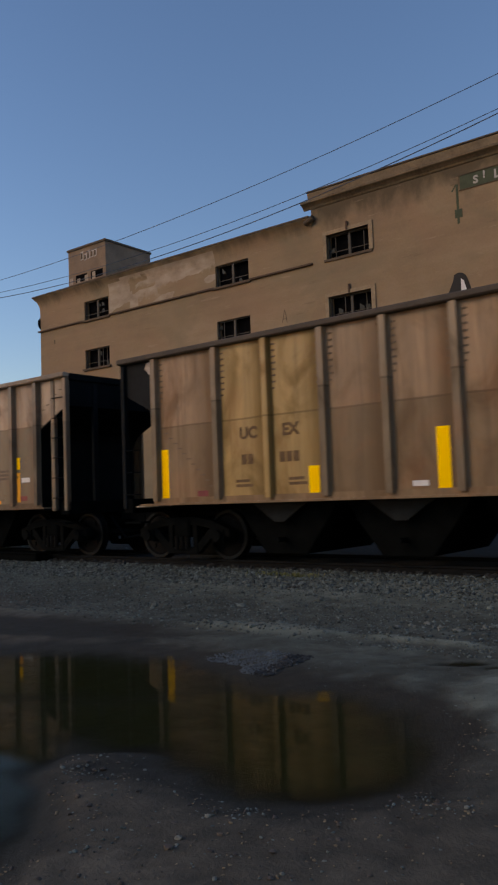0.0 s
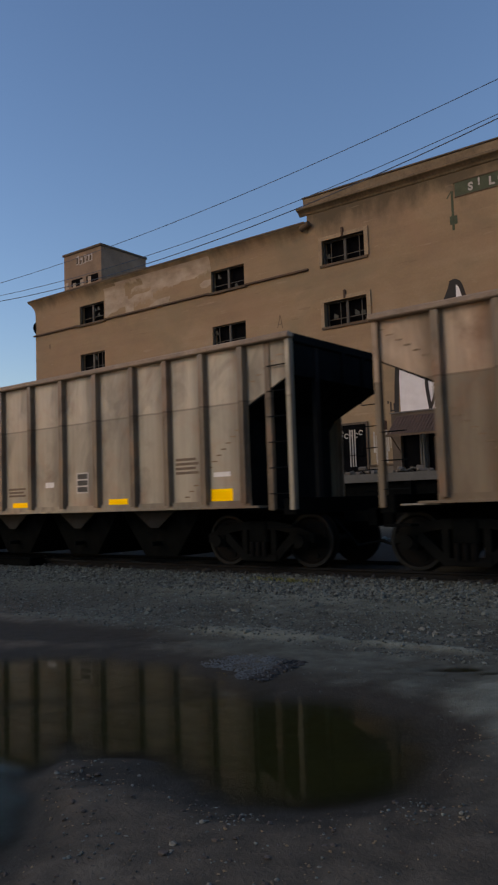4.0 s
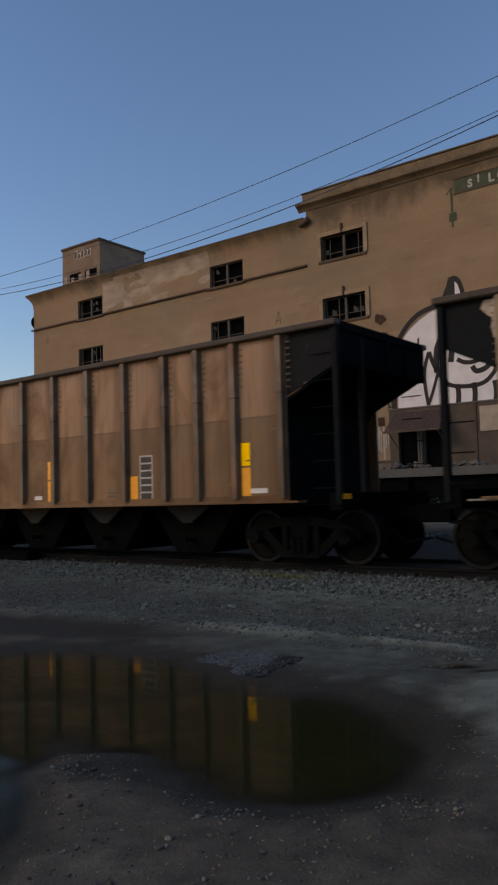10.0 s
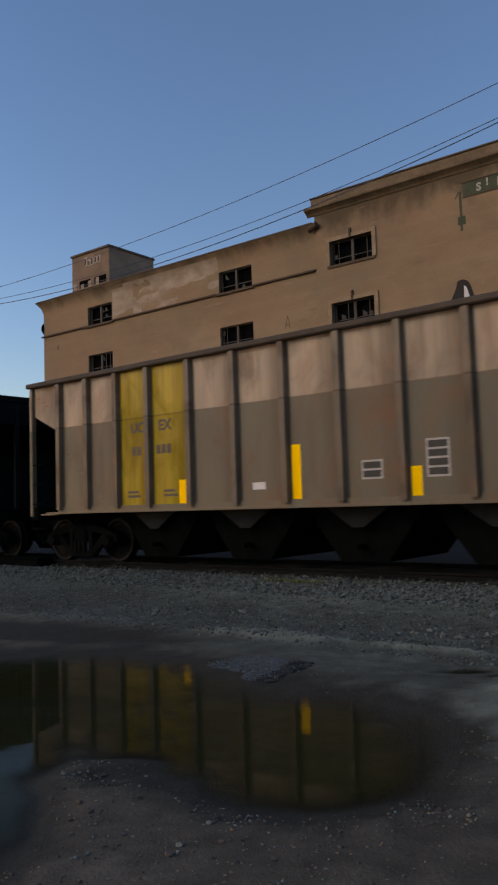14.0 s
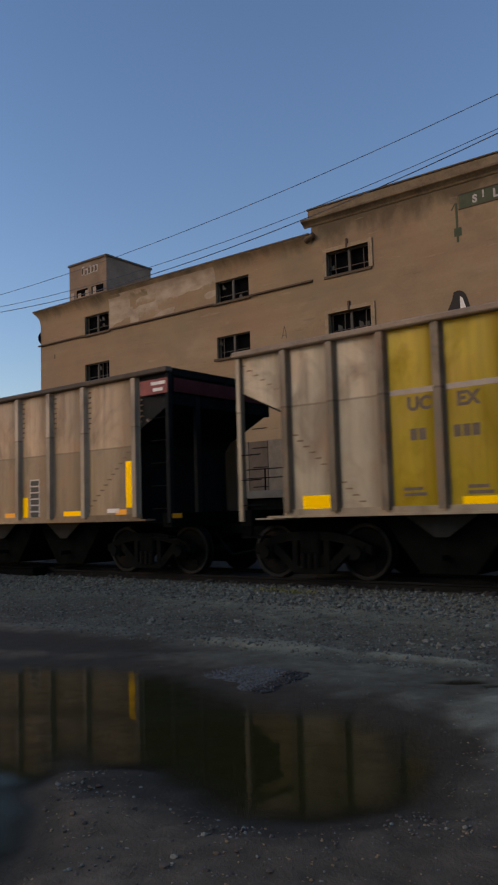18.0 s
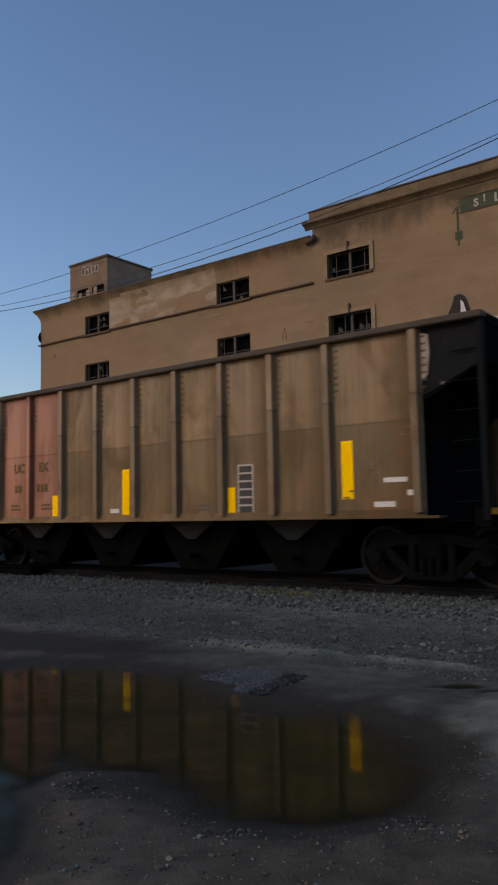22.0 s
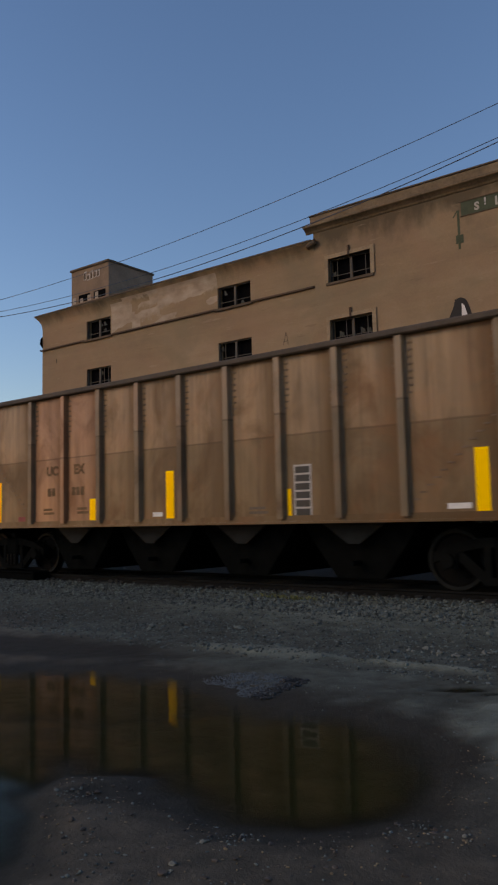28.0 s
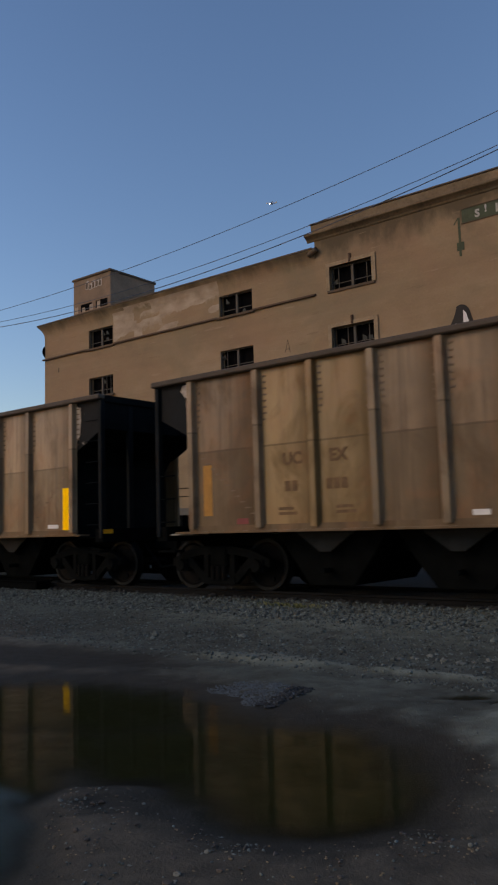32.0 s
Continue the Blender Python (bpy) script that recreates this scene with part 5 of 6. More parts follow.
def graffiti(b, y):
    """A large white painted figure, kept to plain fields and heavy black lines."""
    g = thing("graffiti", "huge white and black spray-painted graffiti on the warehouse wall", "graffiti", BLD)
    blob(g, -13.05, 7.4, 3.66, 2.70, y - 0.008, M_GRAF_W, 5.35)
    bm = bmesh.new()
    box(bm, -16.62, -8.4, y - 0.006, y - 0.003, 5.35, 8.3)
    part("graffiti_fill", bm, M_GRAF_W, g)
    blob(g, -13.93, 9.85, 0.26, 0.66, y - 0.012, M_GRAF_W)
    blob(g, -12.88, 9.25, 0.46, 0.85, y - 0.012, M_GRAF_W)
    bm = bmesh.new()
    prism(bm, [(-13.56, 9.5), (-13.26, 10.1), (-13.5, 10.95), (-13.66, 10.95)], "y", y - 0.012, y - 0.008)
    part("graffiti_fill", bm, M_GRAF_W, g)
    ys = y - 0.018
    stroke(g, ((-16.82, 5.4), (-16.74, 7.0), (-16.58, 8.3), (-16.24, 9.02), (-15.62, 9.64), (-15.0, 9.92), (-14.34, 10.04)), 0.24, ys)
    stroke(g, ((-13.76, 11.10), (-13.90, 10.75), (-14.12, 10.3), (-14.28, 9.7), (-14.12, 9.34), (-13.84, 9.16), (-13.6, 9.35)), 0.19, ys)
    stroke(g, ((-13.84, 11.1), (-13.6, 11.16), (-13.38, 11.0), (-13.22, 10.5), (-13.12, 10.05)), 0.22, ys - 0.002)
    stroke(g, ((-13.70, 11.0), (-13.70, 10.5), (-13.66, 9.98), (-13.6, 9.31)), 0.21, ys - 0.004)
    bm = bmesh.new()
    prism(bm, [(-13.88, 11.12), (-13.42, 11.04), (-13.40, 10.86), (-13.24, 10.80), (-13.04, 10.0), (-14.34, 10.0), (-14.30, 10.34), (-14.0, 10.46)], "y", ys - 0.010, ys - 0.005)
    part("graffiti_block", bm, M_GRAF_B, g, "solid black painted block")
    bm = bmesh.new()
    prism(bm, [(-13.54, 11.00), (-13.41, 10.86), (-13.21, 10.14), (-13.48, 9.61), (-13.56, 10.16)], "y", ys - 0.014, ys - 0.0105)
    part("graffiti_highlight", bm, M_GRAF_W, g, "white painted bar")
    blob(g, -13.92, 9.83, 0.20, 0.59, ys - 0.012, M_GRAF_W)
    stroke(g, ((-12.87, 7.62), (-12.95, 8.10), (-12.95, 8.58), (-12.76, 8.79), (-12.55, 8.58), (-12.42, 8.20)), 0.17, ys - 0.012)
    stroke(g, ((-13.42, 8.71), (-13.40, 9.4), (-13.18, 9.92), (-12.78, 10.1), (-12.42, 9.76), (-12.34, 8.97), (-12.46, 8.22)), 0.26, ys - 0.006)
    stroke(g, ((-13.38, 9.01), (-13.16, 9.1), (-12.94, 9.27)), 0.15, ys)
    stroke(g, ((-12.28, 9.65), (-11.4, 9.62), (-10.3, 9.3), (-9.6, 8.8)), 0.26, ys)
    stroke(g, ((-14.6, 6.9), (-14.55, 8.0), (-14.2, 8.5), (-13.85, 8.0), (-13.9, 7.3)), 0.28, ys)
    stroke(g, ((-13.6, 7.4), (-13.2, 7.2), (-12.6, 7.25), (-12.2, 7.7)), 0.2, ys)
    stroke(g, ((-12.9, 7.0), (-12.7, 6.75), (-12.2, 6.9), (-11.9, 7.4), (-11.7, 8.1)), 0.24, ys)
    stroke(g, ((-14.95, 7.9), (-14.62, 7.05), (-14.09, 6.33), (-13.33, 6.12), (-12.4, 6.2), (-11.8, 6.8), (-11.6, 7.6)), 0.2, ys)
    stroke(g, ((-14.95, 7.91), (-15.18, 7.2), (-15.22, 6.5), (-15.08, 5.42)), 0.17, ys - 0.008)
    stroke(g, ((-15.08, 5.42), (-14.84, 6.0), (-14.56, 6.82)), 0.15, ys - 0.010)
    stroke(g, ((-15.44, 8.65), (-15.47, 8.4), (-15.46, 8.14)), 0.09, ys)
    for x in (-14.32, -13.64, -12.87, -11.9):
        stroke(g, ((x, 6.25), (x + 0.05, 5.8), (x + 0.01, 5.36)), 0.24, ys)


def dock(b, y):
    """A loading dock with an awning and a barred door before the wall, seen between the cars."""
    d = thing("loading_dock", "cluttered concrete loading dock with a barred door and a metal awning", "loading dock", BLD)
    part("platform", box_bm(-30, 2, y - 3.0, y - 0.07, 2.05, 2.42), M_CONC, d, "grey concrete platform slab")
    part("dock_wall", box_bm(-30, 2, y - 2.7, y - 2.4, 0, 2.05), M_UNDER, d)
    for k in range(7):
        part("dock_post", box_bm(-29 + k * 4.6, -28.7 + k * 4.6, y - 2.95, y - 2.7, 0, 2.05), M_UNDER, d)
    wall_with_holes("shed_wall", -16.95, -6, 2.42, 5.3, y - 0.45, y - 0.2, [(-16.5, -15.55, 2.42, 4.25), (-15.2, -14.2, 2.42, 4.25)], M_SHED, d)
    # flat black sheet painted as the shade inside the two doorways
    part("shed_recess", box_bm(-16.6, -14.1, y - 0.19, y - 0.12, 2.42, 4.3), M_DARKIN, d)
    part("shed_roof", box_bm(-17.0, -5.9, y - 0.5, y - 0.07, 5.3, 5.36), M_ROOF, d)
    for x in (-15.46, -15.34):
        part("door_post", box_bm(x, x + 0.07, y - 0.6, y - 0.46, 2.42, 4.2), M_CONC, d)
    aw = part("awning", box_bm(-16.6, -13.95, y - 0.51, y - 0.46, 4.98, 5.16), M_SHED_RED, d, "rusty corrugated metal awning")
    bm = bmesh.new()
    for k in range(17):
        x = -16.65 + k * 0.1575
        prism(bm, [(y - 0.51, 5.13), (y - 1.6, 4.20), (y - 1.6, 4.17), (y - 0.51, 5.09)], "x", x, x + 0.115)
    tagged(part("corrugation", bm, M_SHED_RED, aw), kind="stuff")
    part("awning_edge", box_bm(-16.68, -13.9, y - 1.66, y - 1.6, 4.12, 4.22), M_TRIM, aw)
    for x in (-16.5, -14.1):
        bm = bmesh.new()
        tube(bm, (x, y - 1.5, 4.18), (x, y - 0.5, 3.45), 0.03, 0.03, 6)
        part("awning_strut", bm, M_TRIM, aw)
    for x, w in ((-12.75, 0.08), (-11.3, 0.08), (-9.6, 0.08)):
        part("wall_batten", box_bm(x, x + w, y - 0.5, y - 0.45, 2.42, 5.3), M_TRIM, d)
    part("notice_panel", box_bm(-12.5, -11.6, y - 0.52, y - 0.46, 4.0, 5.1), M_PATCH, d, "weathered pale notice panel")
    # whitewashed wall bay with drips, a dark plate and a ledge
    rg = random.Random(12)
    for k in range(9):
        x0 = -18.15 + k * 0.13
        z1, z0 = 4.55 + rg.uniform(-0.25, 0.3), 2.95 + rg.uniform(0, 0.9)
        part("whitewash_drip", box_bm(x0, x0 + rg.uniform(0.05, 0.12), y - 0.075, y - 0.062, z0, z1), M_RAGWASH, d, "faded whitewash drip")
    part("dark_plate", box_bm(-17.72, -17.38, y - 0.09, y - 0.062, 4.62, 5.05), M_RUSTMARK, d)
    part("ledge", box_bm(-18.3, -16.98, y - 0.35, y - 0.062, 2.86, 2.95), M_TRIM, d)
    part("skirting_block", box_bm(-18.3, -16.98, y - 0.3, y - 0.062, 2.43, 2.85), M_PATCH_B, d)
    # barred door with white ironwork; a flat black sheet paints its inner shade
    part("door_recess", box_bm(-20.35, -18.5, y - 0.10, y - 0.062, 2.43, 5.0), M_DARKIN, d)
    for a, c, z0, z1 in ((-20.45, -20.35, 2.43, 5.1), (-18.5, -18.40, 2.43, 5.1), (-20.35, -18.5, 5.0, 5.1)):
        part("door_frame", box_bm(a, c, y - 0.16, y - 0.062, z0, z1), M_SHED, d)
    for x in (-19.42, -19.28, -19.14):
        part("iron_bar", box_bm(x, x + 0.06, y - 0.2, y - 0.16, 2.9, 4.75), M_IRON, d, "white iron bar")
    for x in (-20.1, -19.75, -18.95, -18.7):
        part("iron_bar", box_bm(x, x + 0.025, y - 0.19, y - 0.16, 3.5, 4.6), M_TRUCK, d)
    for k in range(6):
        cx, cz = -20.1 + 0.27 * k, 4.45 + 0.12 * (k % 2)
        pts = [(cx + 0.11 * math.cos(q), cz + 0.11 * math.sin(q)) for q in (0.3, 1.3, 2.4, 3.5, 4.5, 5.5)]
        stroke(d, pts, 0.045, y - 0.21, M_IRON, "iron_scroll")
    part("iron_rail", box_bm(-20.3, -18.5, y - 0.2, y - 0.16, 3.44, 3.5), M_TRUCK, d)
    # leaning rail and low heaps of rubble at the platform edge
    for z in (3.05, 3.5):
        part("hand_rail", box_bm(-30, -21.2, y - 2.4, y - 2.34, z, z + 0.05), M_TRUCK, d)
    for k in range(6):
        part("rail_post", box_bm(-29.8 + k * 1.62, -29.75 + k * 1.62, y - 2.42, y - 2.36, 2.42, 3.5), M_TRUCK, d)
    for k in range(6):
        part("board_panel", box_bm(-28.6 + k * 1.3, -27.34 + k * 1.3, y - 0.14, y - 0.07, 2.42, 5.2 + 0.02 * (k % 2)), M_PATCH_B if k % 2 else M_SHED, d, "weathered boarding")


def rubble_heap(x, z, w, seed):
    """Broken pale blocks piled on the dock."""
    r = random.Random(seed)
    h = thing("rubble_heap", "low heap of pale broken rubble on the loading dock", "rubble", BLD @ pose(x, WALL_Y - 2.2, z))
    for k in range(22):
        bm = bmesh.new()
        size = r.uniform(0.06, 0.19)
        u = r.uniform(-1, 1)
        m = pose(u * w, r.uniform(-0.35, 0.35), size * 0.3 + r.uniform(0, 0.28) * (1 - abs(u)), r.uniform(-25, 25), r.uniform(-25, 25), r.uniform(0, 90))
        box(bm, -size, size, -size * 0.7, size * 0.7, -size * 0.4, size * 0.4, m)
        part("rubble_block", bm, M_PATCH_B if k % 3 else M_CONC, h, bevel=0.02)


def weed_clump(x, yy, z, seed):
    """Dark weeds before the dock: many small blades and leaves."""
    r = random.Random(seed)
    bm = bmesh.new()
    for k in range(420):
        a, d = r.uniform(0, 6.28), r.uniform(0, 1) ** 0.5
        px, py, pz = d * 1.1 * math.cos(a), d * 0.5 * math.sin(a), r.uniform(0, 1.0) * (1 - 0.6 * d) * r.uniform(0.7, 1.25)
        q, w, tilt = r.uniform(0, 6.28), r.uniform(0.05, 0.11), r.uniform(-0.07, 0.07)
        vs = [bm.verts.new((px + w * math.cos(q + t) * f, py + w * math.sin(q + t) * f, pz + g)) for t, f, g in ((0, 1.5, tilt), (1.57, 0.6, 0), (3.14, 1.2, -tilt), (4.71, 0.6, 0))]
        bm.faces.new(vs)
    ob = tagged(new("weeds", mesh_of("weeds", bm, M_WEED)), "dark green weeds growing before the loading dock", "weeds", kind="stuff")
    ob.matrix_world = BLD @ pose(x, yy, z)


def mitred(bm, ring_a, ring_b):
    """A moulding between two end outlines of equal length."""
    va, vb = [bm.verts.new(p) for p in ring_a], [bm.verts.new(p) for p in ring_b]
    bm.faces.new(va)
    bm.faces.new(vb[::-1])
    for i in range(len(va)):
        j = (i + 1) % len(va)
        bm.faces.new((va[i], vb[i], vb[j], va[j]))
    bmesh.ops.recalc_face_normals(bm, faces=bm.faces)


def build_building():
    b = thing("warehouse", "long abandoned tan stucco warehouse with broken windows and graffiti", "warehouse", BLD)
    y = WALL_Y
    xl, xn, xr, back = -44.3, -21.5, 14.0, 22.0
    hA = [(a, c, z0, z1) for a, c in WIN_X[:2] for z0, z1 in WIN_Z]
    hB = [(a, c, z0, z1) for a, c in WIN_X[2:] for z0, z1 in WIN_Z]
    wall_with_holes("front_wall", xl, xn, 0, 15.7, y, y + 0.5, hA, M_STUCCO, b)
    wall_with_holes("front_wall", xn, xr, 0, 17.1, y - 0.06, y + 0.5, hB, M_STUCCO, b)
    part("side_wall", box_bm(xl, xl + 0.5, y + 0.5, y + back, 0, 15.7), M_STUCCO, b)
    part("side_wall", box_bm(xr - 0.5, xr, y + 0.5, y + back, 0, 17.1), M_STUCCO, b)
    part("step_wall", box_bm(xn, xn + 0.5, y + 0.5, y + back, 15.6, 17.1), M_STUCCO, b)
    part("back_wall", box_bm(xl, xr, y + back, y + back + 0.5, 0, 15.7), M_STUCCO, b)
    part("roof", box_bm(xl, xn, y + 0.5, y + back, 15.35, 15.55), M_ROOF, b)
    part("roof", box_bm(xn, xr, y + 0.5, y + back, 16.75, 16.95), M_ROOF, b)
    prof = [(-0.36 * (u / 8) ** 3, -1.1 + u * 0.1325) for u in range(9)] + [(-0.36, 0), (0, 0.02)]
    bm = bmesh.new()
    mitred(bm, [(xl + p, y + p, 15.76 + q) for p, q in prof], [(xn + 0.02, y + p, 15.76 + q) for p, q in prof])
    part("cornice", bm, M_STUCCO, b, "plain stucco cove cornice")
    part("roof_edge", box_bm(xl - 0.40, xn + 0.02, y - 0.40, y + 0.5, 15.765, 15.86), M_TRIM, b, "dark roof edge flashing")
    bm = bmesh.new()
    mitred(bm, [(xl + p, y + p, 15.76 + q) for p, q in prof], [(xl + p, y + back, 15.76 + q) for p, q in prof])
    part("cornice", bm, M_STUCCO, b)
    bm = bmesh.new()
    prism(bm, [(y - 0.06, 16.26), (y - 0.11, 16.28), (y - 0.16, 16.36), (y - 0.28, 16.45), (y - 0.42, 16.52), (y - 0.44, 16.60), (y - 0.40, 16.64), (y - 0.16, 16.68), (y, 16.68)], "x", xn - 0.42, xr + 0.46)
    part("cornice", bm, M_CORNICE, b, "dark stained lower cornice moulding")
    bm = bmesh.new()
    prism(bm, [(y - 0.06, 16.684), (y - 0.17, 16.684), (y - 0.19, 16.90), (y - 0.21, 17.11), (y, 17.12)], "x", xn - 0.10, xr + 0.5)
    part("fascia", bm, M_FASCIA, b, "weathered tan fascia band")
    part("roof_edge", box_bm(xn - 0.14, xr + 0.54, y - 0.26, y + 0.5, 17.13, 17.20), M_TRIM, b, "dark roof edge flashing")
    bm = bmesh.new()
    tube(bm, (xn - 0.3, y - 0.2, 15.55), (xn + 0.25, y - 0.25, 15.75), 0.16, 0.16, 10)
    part("scupper", bm, M_TRIM, b, "rusty roof drain scupper")
    xs = [xl - 0.12, WIN_X[0][0] - 0.1, WIN_X[0][1] + 0.1, WIN_X[1][0] - 0.1, WIN_X[1][1] + 0.1, xn - 0.02]
    for k in (0, 2, 4):
        part("string_course", box_bm(xs[k], xs[k + 1], y - 0.14, y, 13.34, 13.43), M_DARKTRIM, b)
    for i, (a, c) in enumerate(WIN_X):
        for z0, z1 in WIN_Z:
            window(b, a, c, z0, z1, i == 2)
    # roof tower
    tw = part("roof_tower", box_bm(-41.15, -37.45, y, y + 4.1, 15.6, 18.4), M_TOWER, b, "small square stair tower on the roof")
    part("tower_coping", box_bm(-41.22, -37.38, y - 0.08, y + 4.18, 18.36, 18.5), M_TRIM, tw)
    # shallow black plates, inner shade given by colour only
    for a, c in ((-40.4, -39.3), (-38.9, -37.75)):
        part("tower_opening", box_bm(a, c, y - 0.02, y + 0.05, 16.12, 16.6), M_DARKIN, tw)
    rr = random.Random(6)
    for k in range(5):
        xk, zk = -39.9 + k * 0.33, 17.5 + rr.uniform(-0.05, 0.08)
        hk, lean = rr.uniform(0.45, 0.62), rr.uniform(-0.05, 0.08)
        bm = bmesh.new()
        prism(bm, [(xk, zk), (xk + 0.27, zk + 0.02), (xk + 0.27 + lean, zk + hk), (xk + lean, zk + hk - 0.03)], "y", y - 0.006, y)
        part("tag_stroke", bm, M_TAG, tw, "faded painted tag stroke")
        bm = bmesh.new()
        prism(bm, [(xk + 0.02, zk + 0.05), (xk + 0.20, zk + 0.06), (xk + 0.19 + lean, zk + hk - 0.14), (xk + 0.03 + lean, zk + hk - 0.07)], "y", y - 0.010, y - 0.006)
        part("tag_core", bm, M_TRIM, tw, "dark core of the tag stroke")
    for k in range(4):
        part("broken_block", box_bm(-41.0 + k * 0.75, -40.7 + k * 0.75, y - 0.03, y + 0.1, 16.08, 16.3 + rr.uniform(0, 0.3)), M_PATCH, tw, "pale broken masonry")
    # painted sign with its hanging mark
    sg = part("painted_sign", box_bm(-13.35, -8.6, y - 0.075, y - 0.06, 15.08, 15.75), M_SIGN, b, "faded green painted sign band")
    for txt, x, sz in (("S", -12.60, 0.50), ("!", -12.20, 0.46), ("L", -11.62, 0.54), ("O", -11.12, 0.54)):
        ob = new("sign_letter", text_mesh(txt, sz, M_TAG))
        ob.parent = sg
        ob.matrix_local = pose(x, y - 0.078, 15.36 if txt == "!" else 15.22, 90, 0, 0)
    for z0, z1 in ((15.05, 15.09), (15.74, 15.78)):
        part("sign_border", box_bm(-13.40, -8.55, y - 0.10, y - 0.06, z0, z1), M_TRIM, sg, "dark sign border strip")
    part("sign_stem", box_bm(-13.56, -13.45, y - 0.075, y - 0.06, 13.55, 15.40), M_SIGN, b)
    part("sign_stem_cross", box_bm(-13.66, -13.30, y - 0.08, y - 0.074, 13.82, 14.22), M_SIGN, b)
    bm = bmesh.new()
    prism(bm, [(-13.78, 15.12), (-13.72, 15.10), (-13.56, 15.34), (-13.56, 15.42)], "y", y - 0.075, y - 0.062)
    part("sign_stem_arm", bm, M_SIGN, b)
    part("sign_end", box_bm(-13.8, -13.4, y - 0.070, y - 0.06, 15.42, 15.74), M_FASCIA, b)
    graffiti(b, y - 0.06)
    # wall details
    for pts in (((-17.70, 9.78), (-17.66, 10.10), (-17.52, 10.16), (-17.40, 10.06), (-17.24, 10.05), (-17.06, 9.80), (-17.22, 9.70), (-17.40, 9.56), (-17.52, 9.66)),
                ((-17.42, 9.02), (-17.3, 9.22), (-17.05, 9.14), (-16.98, 8.94), (-17.2, 8.86))):
        bm = bmesh.new()
        prism(bm, pts, "y", y - 0.085, y - 0.06)
        part("rust_patch", bm, M_RUSTMARK, b, "dark red-brown patch on the stucco")
    for x0, z0, x1, z1 in ((-23.66, 10.62, -23.47, 11.30), (-23.47, 11.30, -23.33, 10.60), (-23.62, 10.80, -23.36, 10.80)):
        stroke(b, ((x0, z0), ((x0 + x1) / 2 + 0.02, (z0 + z1) / 2), (x1, z1)), 0.032, y - 0.008, M_TRIM, "scratched_mark")
    for x, z, h in ((-17.30, 5.86, 0.12), (-17.16, 5.52, 0.42), (-16.98, 5.50, 0.36)):
        part("tag_mark", box_bm(x, x + 0.07, y - 0.075, y - 0.06, z, z + h), M_GRAF_B, b, "small black tag stroke")
    part("tag_mark", box_bm(-17.16, -16.94, y - 0.076, y - 0.0605, 5.46, 5.53), M_GRAF_B, b)
    for x, z, w, h in ((-42.8, 12.3, 0.08, 0.3),):
        part("wall_scar", box_bm(x, x + w, y - 0.01, y, z, z + h), M_TRIM, b)
    bm = bmesh.new()
    tube(bm, (xl - 0.02, y + 0.3, 14.0), (xl - 0.14, y + 0.3, 14.0), 0.5, 0.42, 18)
    part("wall_vent", bm, M_DARKIN, b, "round dark wall vent")
    dock(b, y)
    for x, w, seed in ((-20.2, 0.7, 1), (-17.6, 0.9, 2), (-15.2, 0.8, 3), (-12.6, 0.9, 4)):
        rubble_heap(x, 2.42, w, seed)
    for k, x in enumerate((-22.0, -20.4, -18.9, -17.2, -15.4, -13.4, -11.5)):
        zg = float(ground_z(np.array([x]), np.array([y - 3.7]))[0])
        weed_clump(x, y - 3.7, zg - 0.03, 60 + k)


M_WEED = plain("dark_weed_leaf", (0.040, 0.062, 0.022), 0.8, 0, 0.4, 3, 30)
build_building()


# ---- overhead wires ----
def build_wire(name, c2, c1, c0, y, r):
    """A sagging cable: its height is c2 x^2 + c1 x + c0; the poles are far out of view."""
    cu = bpy.data.curves.new(name, "CURVE")
    cu.dimensions, cu.bevel_depth, cu.bevel_resolution = "3D", r, 1
    sp = cu.splines.new("POLY")
    n = 44
    sp.points.add(n)
    for i in range(n + 1):
        x = -70 + 76 * i / n
        sp.points[i].co = (x, y, c2 * x * x + c1 * x + c0, 1)
    cu.materials.append(M_WIRE)
    ob = new(name, cu)
    ob.matrix_world = BLD
    tagged(ob, "thin black overhead utility cable", "cable", "overhead cables")


build_wire("overhead_cable", 0.00252, 0.162, 16.19, 25.0, 0.013)
build_wire("overhead_cable", 0.00352, 0.1884, 15.17, 25.0, 0.013)
build_wire("overhead_cable", 0.00420, 0.224, 15.27, 25.0, 0.018)


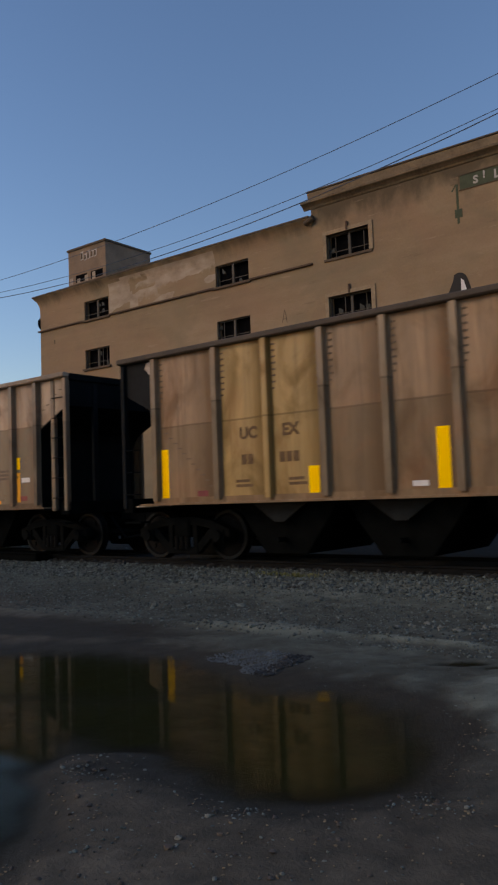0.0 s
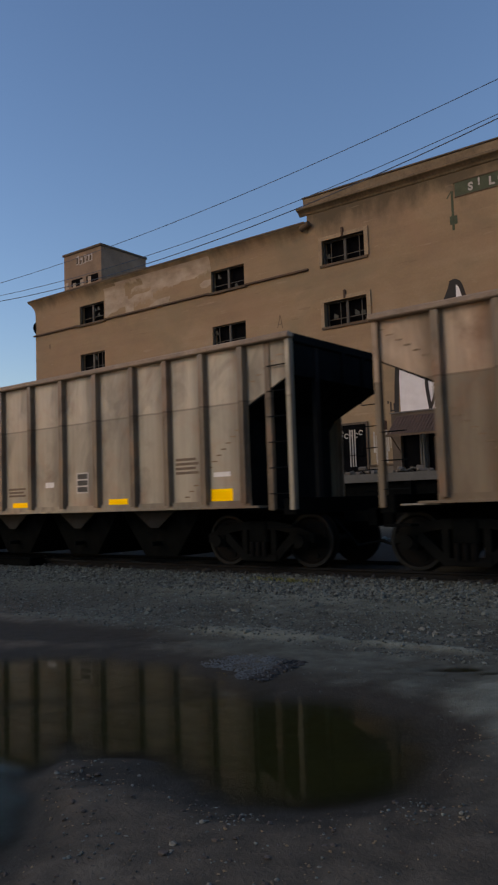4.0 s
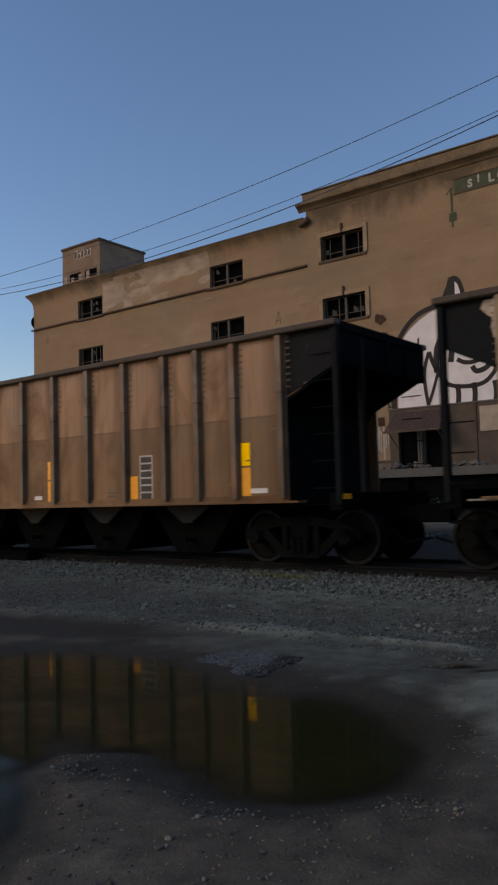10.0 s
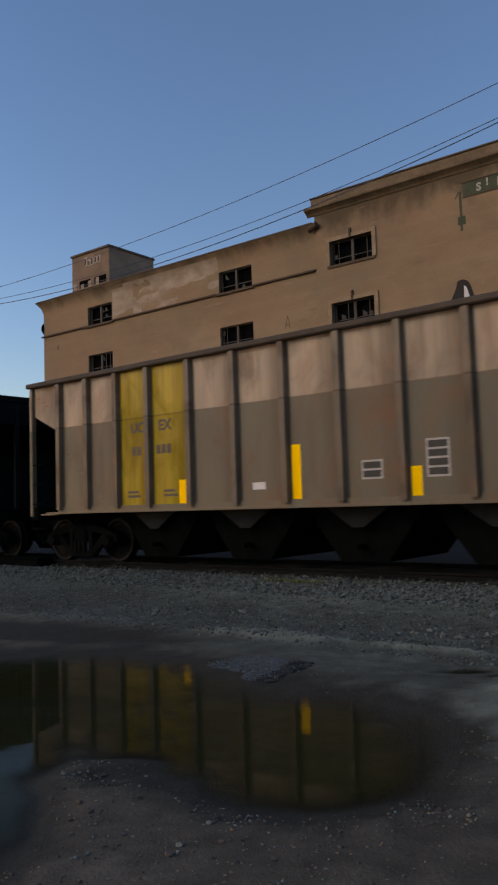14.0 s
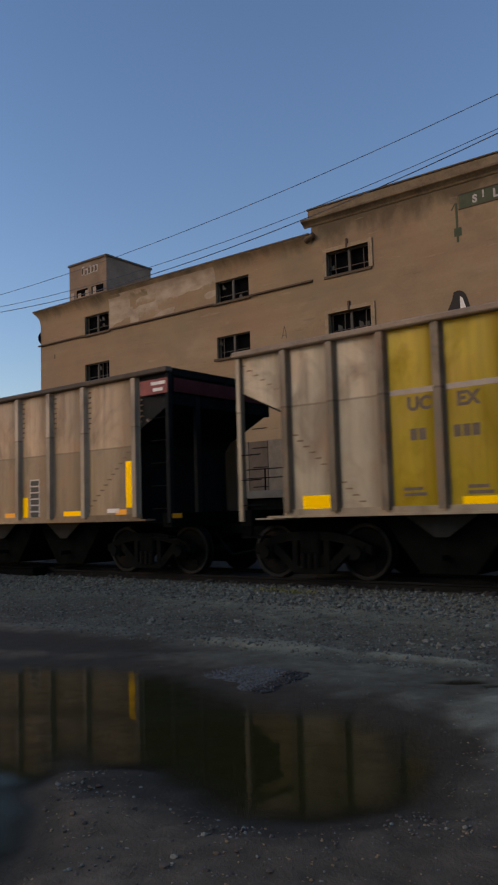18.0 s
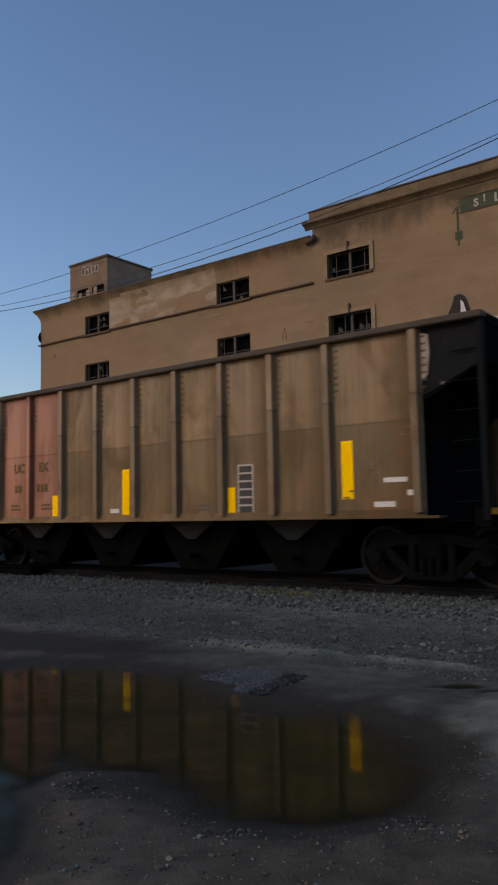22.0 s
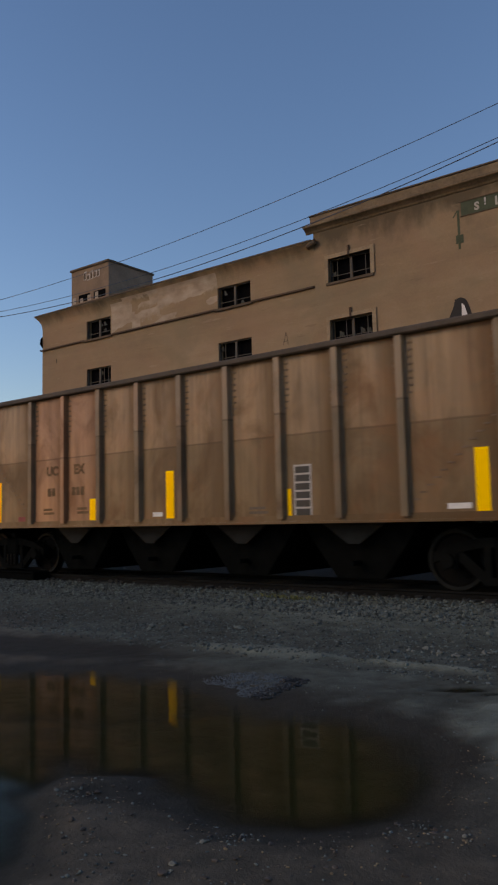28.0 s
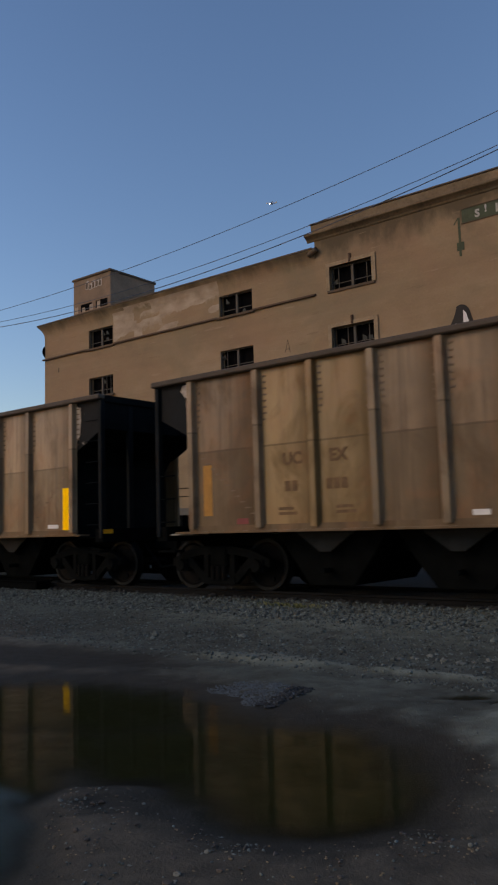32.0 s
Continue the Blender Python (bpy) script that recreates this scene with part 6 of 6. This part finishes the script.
# ---- far airliner ----
def build_plane():
    p = thing("airliner", "distant silver airliner with bright landing lights", "airplane")
    metal = plain("pale_aircraft_skin", (0.75, 0.77, 0.82), 0.35, 0.2, 0.05)
    glow = bpy.data.materials.new("landing_light")
    glow.use_nodes = True
    e = glow.node_tree.nodes["Principled BSDF"]
    e.inputs["Emission Color"].default_value, e.inputs["Emission Strength"].default_value = (1.0, 0.97, 0.9, 1), 30.0
    bm = bmesh.new()
    tube(bm, (-14, 0, 0), (15, 0, 0), 2.0, 2.0, 14)
    tube(bm, (15, 0, 0), (22, 0, 1.2), 2.0, 0.4, 14)
    tube(bm, (-19, 0, -0.3), (-14, 0, 0), 0.5, 2.0, 14)
    part("fuselage", bm, metal, p)
    for s in (-1, 1):
        bm = bmesh.new()
        prism(bm, [(-4, s * 1.5), (2, s * 1.5), (8, s * 17), (5.5, s * 17)], "z", -0.9, -0.4)
        part("wing", bm, metal, p)
        bm = bmesh.new()
        prism(bm, [(16, s * 0.5), (20, s * 0.5), (22, s * 6), (20, s * 6)], "z", 0.9, 1.2)
        part("tailplane", bm, metal, p)
        bm = bmesh.new()
        tube(bm, (-4, s * 6, -1.9), (0, s * 6, -1.9), 1.1, 0.9, 12)
        part("engine", bm, metal, p)
        bm = bmesh.new()
        tube(bm, (-4.6, s * 2.6, -0.9), (-3.8, s * 2.6, -0.9), 0.9, 0.9, 10)
        part("landing_light", bm, glow, p)
    bm = bmesh.new()
    prism(bm, [(14, 1.4), (20, 1.4), (23, 7.5), (20.5, 7.5)], "y", -0.25, 0.25)
    part("fin", bm, metal, p)
    bm = bmesh.new()
    tube(bm, (22.2, 0, 1.2), (22.8, 0, 1.2), 0.5, 0.5, 8)
    part("tail_light", bm, glow, p)
    return p


AIRLINER = build_plane()


# ---- the train's run ----
LAG = ((0, -0.05), (1, 0.0), (2, 0.0), (5, 0.15), (6, 0.16), (7, 0.19), (7.6, 0.24), (9, 0.26), (10.9, 0.17), (12, 0.10), (13, 0.03), (15, 0.02), (16, 0.01),
       (17, 0.13), (18, 0.15), (19, 0.10), (20, 0.16), (23, 0.25), (24, 0.21), (26.5, -0.03), (28, 0.02), (30.8, 0.0), (32, 0.17))
SLACK = {1: -0.09, 4: -0.05, 11: -0.07}      # play in the couplers


def run(t):
    """How far the train has come, in metres, at t seconds."""
    return 2.49 + 5.225 * t + 0.0022 * t * t + float(np.interp(t, [a for a, b in LAG], [b for a, b in LAG]))


def motions():
    walk(AIRLINER, [(t, pose(989.0 + -82.282 * t, 4223.3 + -62.746 * t, 783.8 + 12.381 * t, 0, 0, 37.3)) for t in (0, 8, 16, 24, 32)])
    spin = [(0.1 * i, math.degrees(run(0.1 * i) / 0.457)) for i in range(321)]
    for k, (car, wheels, edges) in enumerate(TRAIN):
        walk(car, [(t, pose(run(t) + SLACK.get(k, 0.0) - k * CAR_P - CAR_L / 2, TRACK_Y, RAIL_TOP)) for t in range(33)])
        for w in wheels:
            x, y, z = w.location
            walk(w, [(t, pose(x, y, z, 0, a % 360, 0)) for t, a in spin])


motions()
